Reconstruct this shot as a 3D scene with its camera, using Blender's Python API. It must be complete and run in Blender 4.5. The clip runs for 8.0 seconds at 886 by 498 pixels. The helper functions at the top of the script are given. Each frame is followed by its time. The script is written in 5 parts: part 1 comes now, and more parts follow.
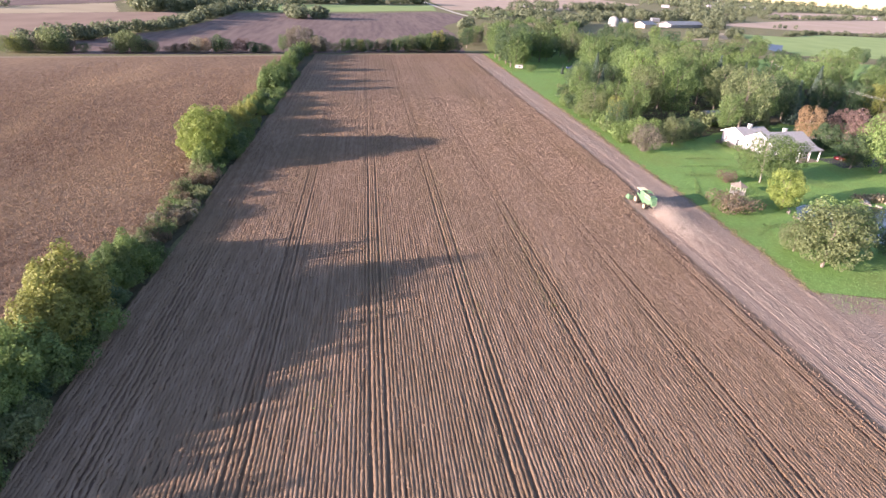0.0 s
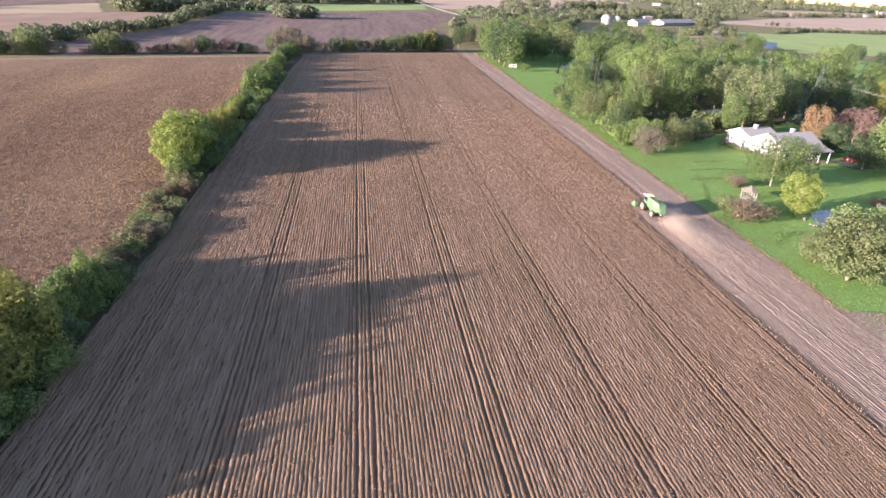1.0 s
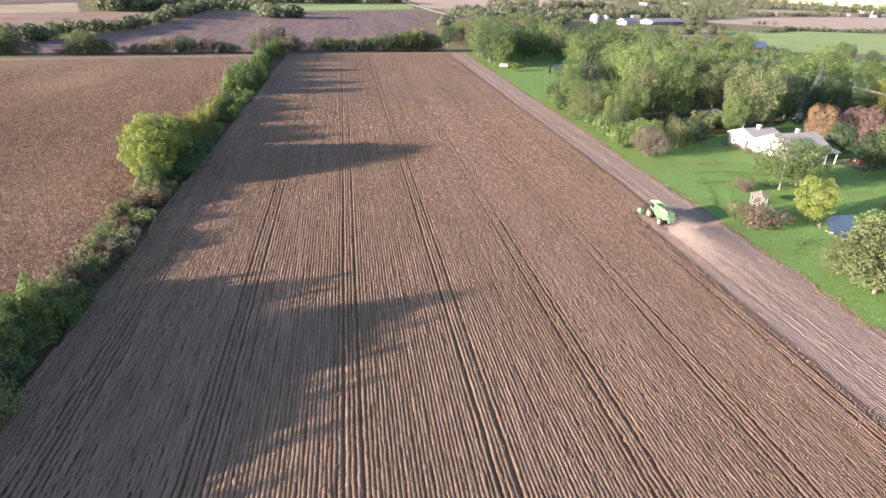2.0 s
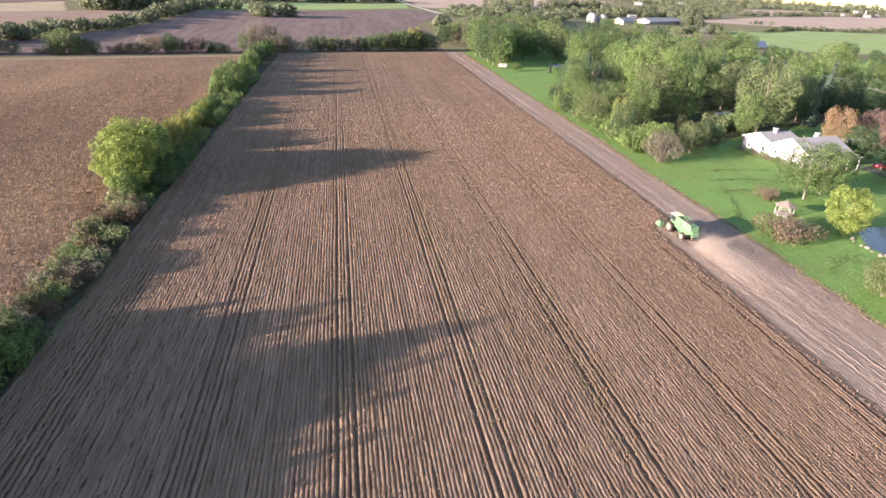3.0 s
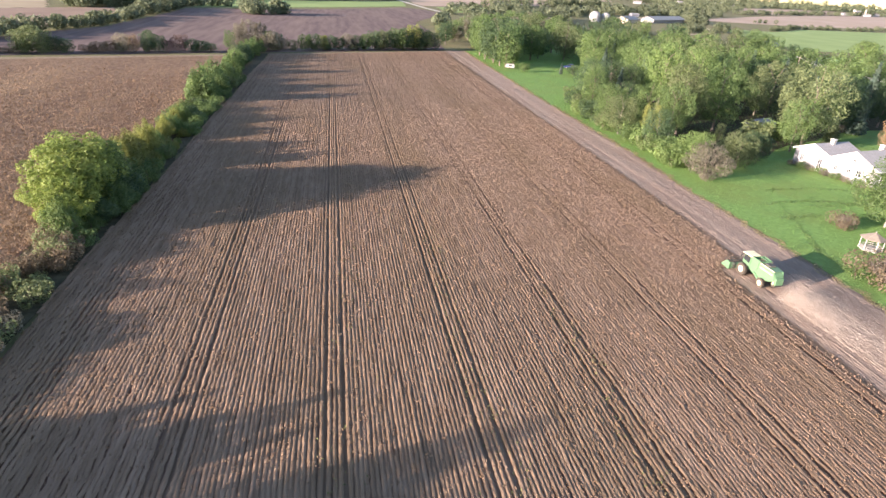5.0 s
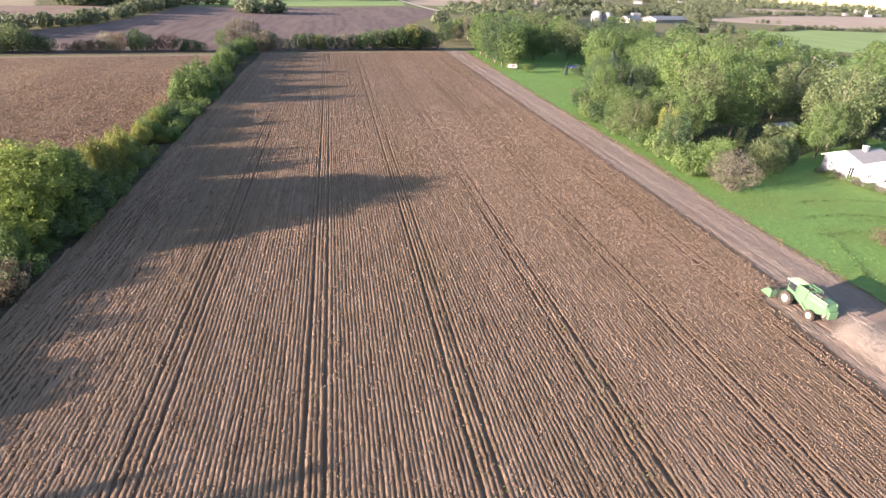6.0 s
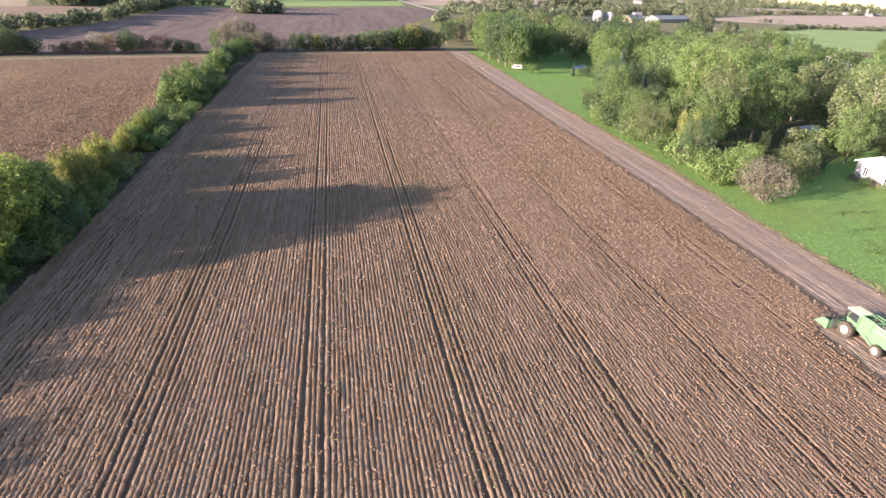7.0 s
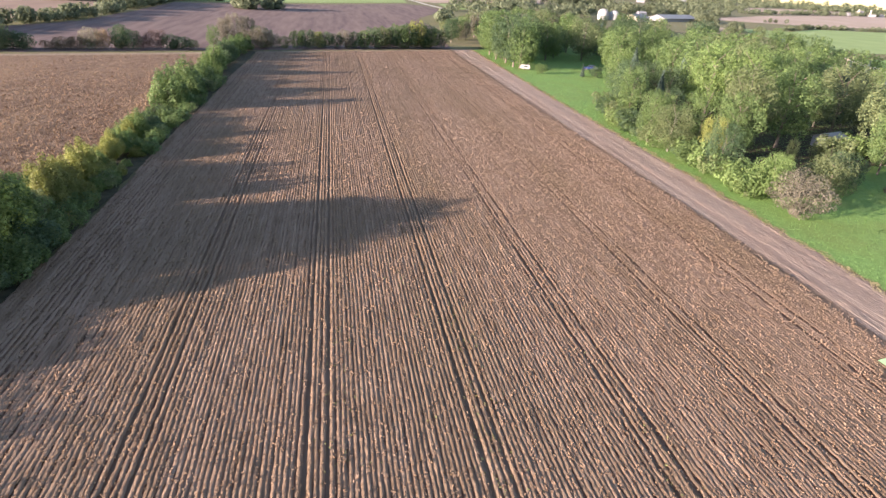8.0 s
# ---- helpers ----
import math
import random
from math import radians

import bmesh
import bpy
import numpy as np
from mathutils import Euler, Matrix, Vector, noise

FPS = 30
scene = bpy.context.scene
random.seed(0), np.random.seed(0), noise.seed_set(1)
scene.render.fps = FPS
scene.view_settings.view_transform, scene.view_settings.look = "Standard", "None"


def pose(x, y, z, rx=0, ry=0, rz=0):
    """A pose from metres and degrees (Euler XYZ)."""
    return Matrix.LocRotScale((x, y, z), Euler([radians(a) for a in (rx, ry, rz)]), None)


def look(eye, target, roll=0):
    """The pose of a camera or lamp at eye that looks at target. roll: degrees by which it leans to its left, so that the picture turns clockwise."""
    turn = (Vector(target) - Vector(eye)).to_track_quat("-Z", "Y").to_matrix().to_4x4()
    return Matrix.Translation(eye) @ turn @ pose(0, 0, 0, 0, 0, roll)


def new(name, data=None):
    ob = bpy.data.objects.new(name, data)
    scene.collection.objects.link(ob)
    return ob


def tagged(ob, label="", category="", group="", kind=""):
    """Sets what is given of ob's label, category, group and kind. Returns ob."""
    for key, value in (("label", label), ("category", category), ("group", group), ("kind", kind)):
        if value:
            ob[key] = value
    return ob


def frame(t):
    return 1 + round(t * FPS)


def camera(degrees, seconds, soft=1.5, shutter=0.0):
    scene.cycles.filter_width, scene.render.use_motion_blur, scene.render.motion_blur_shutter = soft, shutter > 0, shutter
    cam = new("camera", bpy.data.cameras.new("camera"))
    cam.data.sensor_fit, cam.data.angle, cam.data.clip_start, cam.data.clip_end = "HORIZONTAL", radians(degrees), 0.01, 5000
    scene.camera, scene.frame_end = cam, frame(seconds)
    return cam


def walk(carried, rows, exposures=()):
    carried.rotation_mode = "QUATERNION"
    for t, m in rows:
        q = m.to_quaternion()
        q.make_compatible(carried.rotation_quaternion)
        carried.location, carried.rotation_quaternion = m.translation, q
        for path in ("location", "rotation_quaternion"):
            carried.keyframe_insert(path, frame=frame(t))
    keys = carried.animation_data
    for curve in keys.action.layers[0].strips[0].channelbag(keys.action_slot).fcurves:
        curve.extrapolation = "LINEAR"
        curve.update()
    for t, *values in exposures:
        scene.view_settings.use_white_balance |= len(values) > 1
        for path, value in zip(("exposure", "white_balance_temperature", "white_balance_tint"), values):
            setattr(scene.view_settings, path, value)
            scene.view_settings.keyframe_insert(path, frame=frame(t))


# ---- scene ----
cam = camera(74.2, 8.0, 1.5)
PATH = [
    (0, (-0.077, 0.992, 38.950), (0.187, 2.787, 38.108), 3.73),
    (0.5, (0.346, 5.076, 38.560), (0.616, 6.869, 37.716), 3.54),
    (1, (0.656, 8.907, 37.937), (0.943, 10.698, 37.095), 3.49),
    (1.5, (0.864, 12.590, 37.185), (1.172, 14.379, 36.345), 3.45),
    (3, (1.096, 25.620, 35.498), (1.438, 27.404, 34.659), 3.50),
    (3.5, (1.100, 30.337, 34.826), (1.446, 32.121, 33.989), 3.55),
    (4, (1.312, 35.589, 34.302), (1.659, 37.371, 33.463), 3.60),
    (4.5, (1.408, 40.478, 33.695), (1.758, 42.259, 32.856), 3.57),
    (5, (1.767, 45.640, 33.216), (2.121, 47.420, 32.376), 3.59),
    (6.5, (3.450, 59.876, 31.294), (3.809, 61.656, 30.455), 3.63),
    (7, (3.272, 63.982, 30.846), (3.632, 65.762, 30.008), 3.50),
    (7.5, (2.998, 68.050, 30.562), (3.360, 69.828, 29.722), 3.70),
    (8, (2.734, 71.713, 30.478), (3.097, 73.489, 29.633), 3.98),
]
UNIT = 1.2          # metres in a plan unit
walk(cam, [(t, look(eye, target, roll)) for t, eye, target, roll in PATH], [(0.0, 1.94, 6950, 35), (1.5, 1.94, 7050, 32), (3.5, 1.94, 7150, 28), (5.0, 1.94, 7150, 27), (6.5, 1.94, 7200, 28), (8.0, 1.94, 7200, 29)])

# ---- world and sun ----
SUN_EL, SUN_AZ = 10.3, 18.5          # height of the sun; light runs towards +x, this many degrees towards +y
world = bpy.data.worlds.new("sky")
scene.world = world
world.use_nodes = True
wn = world.node_tree.nodes
sky = wn.new("ShaderNodeTexSky")
sky.sky_type = "NISHITA"
sky.sun_disc = False
sky.sun_elevation = radians(SUN_EL)
sky.sun_rotation = radians(180 + 90 - SUN_AZ)
sky.air_density, sky.dust_density, sky.ozone_density = 1.0, 0.25, 2.2
wn["Background"].inputs[1].default_value = 0.116
world.node_tree.links.new(sky.outputs[0], wn["Background"].inputs[0])
sun = new("sun", bpy.data.lights.new("sun", "SUN"))
sun.data.energy, sun.data.angle, sun.data.color = 5.0, radians(0.55), (1.0, 0.925, 0.82)
ca, sa, ce, se = math.cos(radians(SUN_AZ)), math.sin(radians(SUN_AZ)), math.cos(radians(SUN_EL)), math.sin(radians(SUN_EL))
sun.matrix_world = look((-200 * ca * ce, -200 * sa * ce, 200 * se), (0, 0, 0))


# ---- materials ----
def ramp_mat(name, stops, scale=1.0, detail=6.0, stretch=(1, 1, 1), rough=0.9, bump=0.0, bump_scale=8.0,
             patch=None, patch_scale=0.05, patch_amount=0.5, island=0.0, obj=0.0, translucent=0.0, spec=0.2, metal=0.0):
    """A procedural surface: noise through a colour ramp, larger patches of a second colour, relief, and shifts by piece."""
    m = bpy.data.materials.new(name)
    m.use_nodes = True
    n, l = m.node_tree.nodes, m.node_tree.links
    b = n["Principled BSDF"]
    b.inputs["Roughness"].default_value = rough
    b.inputs["Specular IOR Level"].default_value = spec
    b.inputs["Metallic"].default_value = metal
    geo = n.new("ShaderNodeNewGeometry")
    mp = n.new("ShaderNodeMapping")
    mp.inputs["Scale"].default_value = stretch
    l.new(geo.outputs["Position"], mp.inputs["Vector"])
    t = n.new("ShaderNodeTexNoise")
    t.inputs["Scale"].default_value, t.inputs["Detail"].default_value = scale, detail
    l.new(mp.outputs[0], t.inputs["Vector"])
    r = n.new("ShaderNodeValToRGB")
    els = r.color_ramp.elements
    while len(els) < len(stops):
        els.new(0.5)
    for e, (p, c) in zip(els, stops):
        e.position, e.color = p, (*c, 1)
    l.new(t.outputs[0], r.inputs[0])
    col = r.outputs[0]
    if patch:
        t2 = n.new("ShaderNodeTexNoise")
        t2.inputs["Scale"].default_value, t2.inputs["Detail"].default_value = patch_scale, 4
        l.new(mp.outputs[0], t2.inputs["Vector"])
        r2 = n.new("ShaderNodeValToRGB")
        r2.color_ramp.elements[0].position, r2.color_ramp.elements[1].position = 0.45, 0.68
        r2.color_ramp.elements[1].color = (patch_amount,) * 3 + (1,)
        l.new(t2.outputs[0], r2.inputs[0])
        mx = n.new("ShaderNodeMixRGB")
        l.new(r2.outputs[0], mx.inputs[0])
        l.new(col, mx.inputs[1])
        mx.inputs[2].default_value = (*patch, 1)
        col = mx.outputs[0]
    if island or obj:
        hs = n.new("ShaderNodeHueSaturation")
        val = None
        for amount, out in ((island, geo.outputs["Random Per Island"]), (obj, None)):
            if not amount:
                continue
            if out is None:
                out = n.new("ShaderNodeObjectInfo").outputs["Random"]
            mr = n.new("ShaderNodeMapRange")
            mr.inputs["To Min"].default_value, mr.inputs["To Max"].default_value = 1 - amount, 1 + amount
            l.new(out, mr.inputs["Value"])
            if val is None:
                val = mr.outputs[0]
            else:
                mu = n.new("ShaderNodeMath")
                mu.operation = "MULTIPLY"
                l.new(val, mu.inputs[0])
                l.new(mr.outputs[0], mu.inputs[1])
                val = mu.outputs[0]
        l.new(val, hs.inputs["Value"])
        l.new(col, hs.inputs["Color"])
        col = hs.outputs[0]
    l.new(col, b.inputs["Base Color"])
    if bump:
        t3 = n.new("ShaderNodeTexNoise")
        t3.inputs["Scale"].default_value, t3.inputs["Detail"].default_value = bump_scale, 5
        l.new(mp.outputs[0], t3.inputs["Vector"])
        bp = n.new("ShaderNodeBump")
        bp.inputs["Strength"].default_value, bp.inputs["Distance"].default_value = 1.0, bump
        l.new(t3.outputs[0], bp.inputs["Height"])
        l.new(bp.outputs[0], b.inputs["Normal"])
    if translucent:
        tr = n.new("ShaderNodeBsdfTranslucent")
        l.new(col, tr.inputs["Color"])
        ms = n.new("ShaderNodeMixShader")
        ms.inputs[0].default_value = translucent
        l.new(b.outputs[0], ms.inputs[1])
        l.new(tr.outputs[0], ms.inputs[2])
        l.new(ms.outputs[0], n["Material Output"].inputs["Surface"])
    return m


def leaf_mat(name, dark, light, rough=0.55):
    return ramp_mat(name, [(0.3, dark), (0.7, light)], scale=0.6, detail=4, island=0.13, obj=0.16, translucent=0.42, rough=rough, spec=0.25)


M = {}
M["crop"] = ramp_mat("ripe_soybean", [(0.25, (0.255, 0.171, 0.110)), (0.5, (0.335, 0.229, 0.154)), (0.78, (0.405, 0.286, 0.202))], scale=1.3, detail=8, island=0.10, translucent=0.33, stretch=(1, 0.22, 1),
                     rough=0.95, bump=0.08, bump_scale=14, patch=(0.265, 0.185, 0.112), patch_scale=0.09, patch_amount=0.6)
M["crop_left"] = ramp_mat("ripe_soybean_red", [(0.25, (0.145, 0.092, 0.058)), (0.5, (0.210, 0.138, 0.088)), (0.8, (0.268, 0.188, 0.124))], scale=0.9, detail=7, island=0.10, translucent=0.15, stretch=(1, 0.3, 1),
                          rough=0.95, bump=0.08, bump_scale=10, patch=(0.300, 0.205, 0.125), patch_scale=0.05, patch_amount=0.8)
M["soil"] = ramp_mat("field_soil", [(0.3, (0.185, 0.112, 0.085)), (0.7, (0.265, 0.170, 0.130))], scale=3, rough=0.95, bump=0.04, bump_scale=9,
                     patch=(0.131, 0.122, 0.061), patch_scale=0.08, patch_amount=0.4)
M["stubble"] = ramp_mat("bean_stubble", [(0.25, (0.185, 0.140, 0.110)), (0.55, (0.262, 0.203, 0.160)), (0.8, (0.315, 0.252, 0.202))], scale=2.6, detail=8,
                        stretch=(3.0, 0.35, 1), rough=0.95, bump=0.06, bump_scale=5, patch=(0.250, 0.172, 0.125), patch_scale=0.12, patch_amount=0.7)
M["grass"] = ramp_mat("lawn_grass", [(0.3, (0.130, 0.245, 0.064)), (0.7, (0.185, 0.33, 0.092))], scale=1.2, detail=8, rough=0.9, bump=0.05, bump_scale=12,
                      patch=(0.174, 0.226, 0.061), patch_scale=0.09, patch_amount=0.6)
M["rough_grass"] = ramp_mat("rough_verge_grass", [(0.3, (0.10, 0.115, 0.05)), (0.7, (0.20, 0.185, 0.09))], scale=0.8, detail=8, rough=0.95, bump=0.1, bump_scale=6,
                            patch=(0.22, 0.17, 0.09), patch_scale=0.06, patch_amount=0.6)
M["headland"] = ramp_mat("dry_headland_grass", [(0.3, (0.22, 0.165, 0.11)), (0.7, (0.30, 0.23, 0.155))], scale=0.6, detail=7, rough=0.95, bump=0.06, bump_scale=6, patch=(0.24, 0.21, 0.11), patch_scale=0.05, patch_amount=0.5)
M["litter"] = ramp_mat("leaf_litter", [(0.3, (0.035, 0.035, 0.02)), (0.7, (0.09, 0.08, 0.045))], scale=0.9, detail=8, rough=0.95, bump=0.08, bump_scale=6)
M["far_brown"] = ramp_mat("far_tilled_soil", [(0.3, (0.110, 0.074, 0.066)), (0.5, (0.142, 0.098, 0.086)), (0.7, (0.180, 0.128, 0.110))], scale=0.12, detail=9, stretch=(2.5, 0.25, 1), rough=0.95,
                          patch=(0.210, 0.148, 0.120), patch_scale=0.03, patch_amount=0.6)
M["far_tan"] = ramp_mat("far_ripe_field", [(0.3, (0.36, 0.265, 0.20)), (0.7, (0.44, 0.335, 0.26))], scale=0.03, stretch=(1, 1, 1), rough=0.95,
                        patch=(0.33, 0.26, 0.175), patch_scale=0.006, patch_amount=0.6)
M["far_pink"] = ramp_mat("far_stubble_field", [(0.3, (0.215, 0.145, 0.105)), (0.7, (0.29, 0.20, 0.145))], scale=0.05, stretch=(1, 0.5, 1), rough=0.95, patch=(0.33, 0.24, 0.165), patch_scale=0.02, patch_amount=0.6)
M["far_tan_west"] = ramp_mat("far_straw_field", [(0.3, (0.30, 0.235, 0.15)), (0.7, (0.38, 0.31, 0.20))], scale=0.03, rough=0.95, patch=(0.40, 0.33, 0.21), patch_scale=0.006, patch_amount=0.6)
M["far_green"] = ramp_mat("far_green_field", [(0.3, (0.195, 0.28, 0.095)), (0.7, (0.25, 0.335, 0.12))], scale=0.03, rough=0.95)
M["bark"] = ramp_mat("grey_bark", [(0.3, (0.10, 0.08, 0.065)), (0.7, (0.24, 0.20, 0.165))], scale=6, stretch=(1, 1, 0.2), rough=0.9, bump=0.03)
M["birch"] = ramp_mat("pale_bark", [(0.35, (0.17, 0.15, 0.12)), (0.6, (0.31, 0.28, 0.24))], scale=5, stretch=(1, 1, 0.4), rough=0.8)
M["twig"] = ramp_mat("bare_twigs", [(0.3, (0.11, 0.095, 0.075)), (0.7, (0.21, 0.18, 0.145))], scale=2, rough=0.9)
M["leaf_green"] = leaf_mat("green_leaves", (0.085, 0.145, 0.055), (0.17, 0.25, 0.088))
M["leaf_dark"] = leaf_mat("dark_green_leaves", (0.049, 0.095, 0.054), (0.112, 0.172, 0.076))
M["leaf_light"] = leaf_mat("light_green_leaves", (0.125, 0.205, 0.068), (0.215, 0.305, 0.105))
M["leaf_yellow"] = leaf_mat("yellow_green_leaves", (0.175, 0.20, 0.055), (0.30, 0.32, 0.10))
M["leaf_olive"] = leaf_mat("grey_olive_leaves", (0.12, 0.16, 0.072), (0.215, 0.26, 0.12))
M["leaf_orange"] = leaf_mat("dull_orange_leaves", (0.27, 0.18, 0.10), (0.42, 0.30, 0.17))
M["leaf_purple"] = leaf_mat("plum_red_leaves", (0.15, 0.095, 0.08), (0.27, 0.19, 0.165))
M["leaf_brown"] = leaf_mat("faded_brown_leaves", (0.189, 0.135, 0.081), (0.365, 0.270, 0.162))
M["leaf_willow"] = leaf_mat("bright_willow_leaves", (0.165, 0.23, 0.056), (0.27, 0.335, 0.095))
M["leaf_grey"] = leaf_mat("grey_brown_twiggy_leaves", (0.15, 0.14, 0.10), (0.27, 0.25, 0.185))
M["leaf_rust"] = leaf_mat("rusty_dry_stems", (0.13, 0.10, 0.065), (0.24, 0.19, 0.125))
# leaves of the far woods: distance haze is mixed into this paler, greyer green
M["leaf_haze"] = leaf_mat("haze_greyed_leaves", (0.125, 0.155, 0.09), (0.21, 0.245, 0.145))
M["needle"] = leaf_mat("blue_green_needles", (0.049, 0.086, 0.069), (0.120, 0.172, 0.123))


# ---- mesh helpers ----
def fast_mesh(name, verts, quads, material, smooth=False, tris=None):
    """A mesh straight from arrays of places and four-cornered (and three-cornered) faces."""
    me = bpy.data.meshes.new(name)
    nq, nt = len(quads), 0 if tris is None else len(tris)
    loops = quads.ravel() if nt == 0 else np.concatenate([quads.ravel(), tris.ravel()])
    me.vertices.add(len(verts))
    me.vertices.foreach_set("co", np.ascontiguousarray(verts, dtype=np.float32).ravel())
    me.loops.add(len(loops))
    me.loops.foreach_set("vertex_index", loops.astype(np.int32))
    me.polygons.add(nq + nt)
    starts = np.concatenate([np.arange(nq) * 4, nq * 4 + np.arange(nt) * 3]).astype(np.int32)
    me.polygons.foreach_set("loop_start", starts)
    if smooth:
        me.polygons.foreach_set("use_smooth", np.ones(nq + nt, dtype=bool))
    me.update(calc_edges=True)
    me.validate()
    me.materials.append(material)
    return me


def from_bm(name, bm, material):
    me = bpy.data.meshes.new(name)
    bm.to_mesh(me)
    bm.free()
    me.materials.append(material)
    return me


def part(name, bm, material, parent, label=""):
    """Links a bmesh as one mesh object under a thing or a part."""
    ob = new(name, from_bm(name, bm, material))
    ob.parent = parent
    return tagged(ob, label)


def share(name, me, parent, m=None, label=""):
    ob = new(name, me)
    ob.parent = parent
    if m is not None:
        ob.matrix_basis = m
    return tagged(ob, label)


def thing(name, m, label, category, group=""):
    ob = new(name)
    ob.matrix_basis = m
    return tagged(ob, label, category, group)


def box(bm, x0, y0, z0, x1, y1, z1, bevel=0.0):
    made = bmesh.ops.create_cube(bm, size=1, matrix=Matrix.LocRotScale(((x0 + x1) / 2, (y0 + y1) / 2, (z0 + z1) / 2), None, (x1 - x0, y1 - y0, z1 - z0)))
    if bevel:
        edges = list({e for v in made["verts"] for e in v.link_edges})
        bmesh.ops.bevel(bm, geom=edges, offset=bevel, segments=2, affect="EDGES", profile=0.6)
    return bm


def prism(bm, outline, axis, a, b, bevel=0.0):
    """An outline in the other two axes, carried along one axis from a to b."""
    def place(p, q, c):
        return {"x": (c, p, q), "y": (p, c, q), "z": (p, q, c)}[axis]
    low = [bm.verts.new(place(p, q, a)) for p, q in outline]
    high = [bm.verts.new(place(p, q, b)) for p, q in outline]
    n = len(outline)
    faces = [bm.faces.new(low), bm.faces.new(high[::-1])]
    for i in range(n):
        faces.append(bm.faces.new((low[i], high[i], high[(i + 1) % n], low[(i + 1) % n])))
    bmesh.ops.recalc_face_normals(bm, faces=faces)
    if bevel:
        bmesh.ops.bevel(bm, geom=list({e for f in faces for e in f.edges}), offset=bevel, segments=2, affect="EDGES")
    return bm


def rod(bm, a, b, r0, r1=None, sides=8):
    a, b = Vector(a), Vector(b)
    r1 = r0 if r1 is None else r1
    m = Matrix.Translation((a + b) / 2) @ (b - a).to_track_quat("Z", "Y").to_matrix().to_4x4()
    bmesh.ops.create_cone(bm, cap_ends=True, segments=sides, radius1=r0, radius2=r1, depth=(b - a).length, matrix=m)
    return bm


def lathe(bm, profile, axis_m, sides=20):
    """A closed outline of (radius, height) turned about z, then placed by axis_m."""
    rings = []
    for r, h in profile:
        rings.append([bm.verts.new(axis_m @ Vector((r * math.cos(2 * math.pi * i / sides), r * math.sin(2 * math.pi * i / sides), h))) for i in range(sides)])
    for a, b in zip(rings, rings[1:]):
        for i in range(sides):
            bm.faces.new((a[i], a[(i + 1) % sides], b[(i + 1) % sides], b[i]))
    for ring, flip in ((rings[0], True), (rings[-1], False)):
        bm.faces.new(ring[::-1] if flip else ring)
    return bm


def sheet(name, outline, z, material, label, category, cut=0.0, rng=None):
    """A flat piece of ground with the given outline; cut: raggedness of its edge in metres."""
    pts = []
    rng = rng or random.Random(len(name))
    n = len(outline)
    for i in range(n):
        (x0, y0), (x1, y1) = outline[i], outline[(i + 1) % n]
        steps = max(1, int(math.dist(outline[i], outline[(i + 1) % n]) / 2.5)) if cut else 1
        for k in range(steps):
            f = k / steps
            pts.append((x0 + (x1 - x0) * f + rng.uniform(-cut, cut), y0 + (y1 - y0) * f + rng.uniform(-cut, cut)))
    bm = bmesh.new()
    f = bm.faces.new([bm.verts.new((x, y, z)) for x, y in pts])
    if f.normal.z < 0:
        f.normal_flip()
    bm.normal_update()
    if f.normal.z < 0:
        f.normal_flip()
    bmesh.ops.triangulate(bm, faces=bm.faces[:])
    ob = new(name, from_bm(name, bm, material))
    return tagged(ob, label, category, kind="structure")


def lerp_table(table, v):
    return np.interp(v, [p[0] for p in table], [p[1] for p in table])


# ---- ground ----
CUT_EDGE = [(90, 47.5), (106, 48.0), (125, 48.0), (160, 47.7), (290, 46.8)]       # y, x of the standing crop's edge
GRASS_EDGE = [(58, 54.6), (62, 55.0), (92, 55.5), (117, 55.2), (137, 56.0), (193, 55.2), (292, 55.8)]
HEDGE_EDGE = [(0, -23.9), (60, -23.8), (125, -22.8), (200, -21.7), (262, -20.8)]          # y, x of the crop's edge along the hedgerow
WEST_EDGE = [(0, -29.3), (75, -29.4), (105, -30.2), (176, -31.0), (262, -31.5)]


def far_end(x):
    """Where the fields end, at the slanting far hedge."""
    return 268.0 + 0.42 * x


bm = bmesh.new()
bmesh.ops.create_grid(bm, x_segments=24, y_segments=24, size=4900)
tagged(new("ground", from_bm("ground", bm, M["rough_grass"])), "rough grassy open ground running to the horizon", "ground", kind="structure")
sheet("field_soil", [(-23.9, -40), (47, -40), (48, 60), (48.4, 125), (48, 290), (-20.6, 260.5), (-21.5, 200), (-22.6, 125), (-23.6, 60)], 0.03, M["soil"],
      "dark purplish-brown soil under the ripe soybean crop", "field", 0.2)
sheet("field_soil_west", [(-29.5, -40), (-29.5, 75), (-31, 176), (-31.5, 254), (-330, 130), (-330, -40)], 0.03, M["soil"],
      "dark soil of the neighbouring brown field", "field", 0.3)
strip = [(43.4, -40), (43.4, 89.9), (47.5, 90.0)] + [(x, y) for y, x in CUT_EDGE[1:]] + [(x, y) for y, x in reversed(GRASS_EDGE)] + [(63, 55.6), (80, 50), (120, 37), (120, -40)]
sheet("stubble_strip", strip, 0.05, M["stubble"], "pinkish-tan harvested bean stubble strip with chaff lines", "stubble", 0.15)
lawn = [(x, y) for y, x in GRASS_EDGE] + [(110, 330), (330, 330), (330, 38), (120, 38), (80, 51), (63, 56.4)]
sheet("lawn", lawn, 0.07, M["grass"], "sunlit mown green lawn beside the field", "lawn", 0.35)

sheet("headland", [(-330, 131), (-330, 126), (-31.6, 250.5), (-31.6, 254.5)], 0.065, M["headland"], "pale dry grass strip along the far hedge", "verge", 0.3)
sheet("field_headland", [(-21, 259.4), (-21, 256.0), (47.6, 284.8), (47.6, 288.6)], 0.075, M["headland"], "pale trampled headland at the field's end", "verge", 0.3)


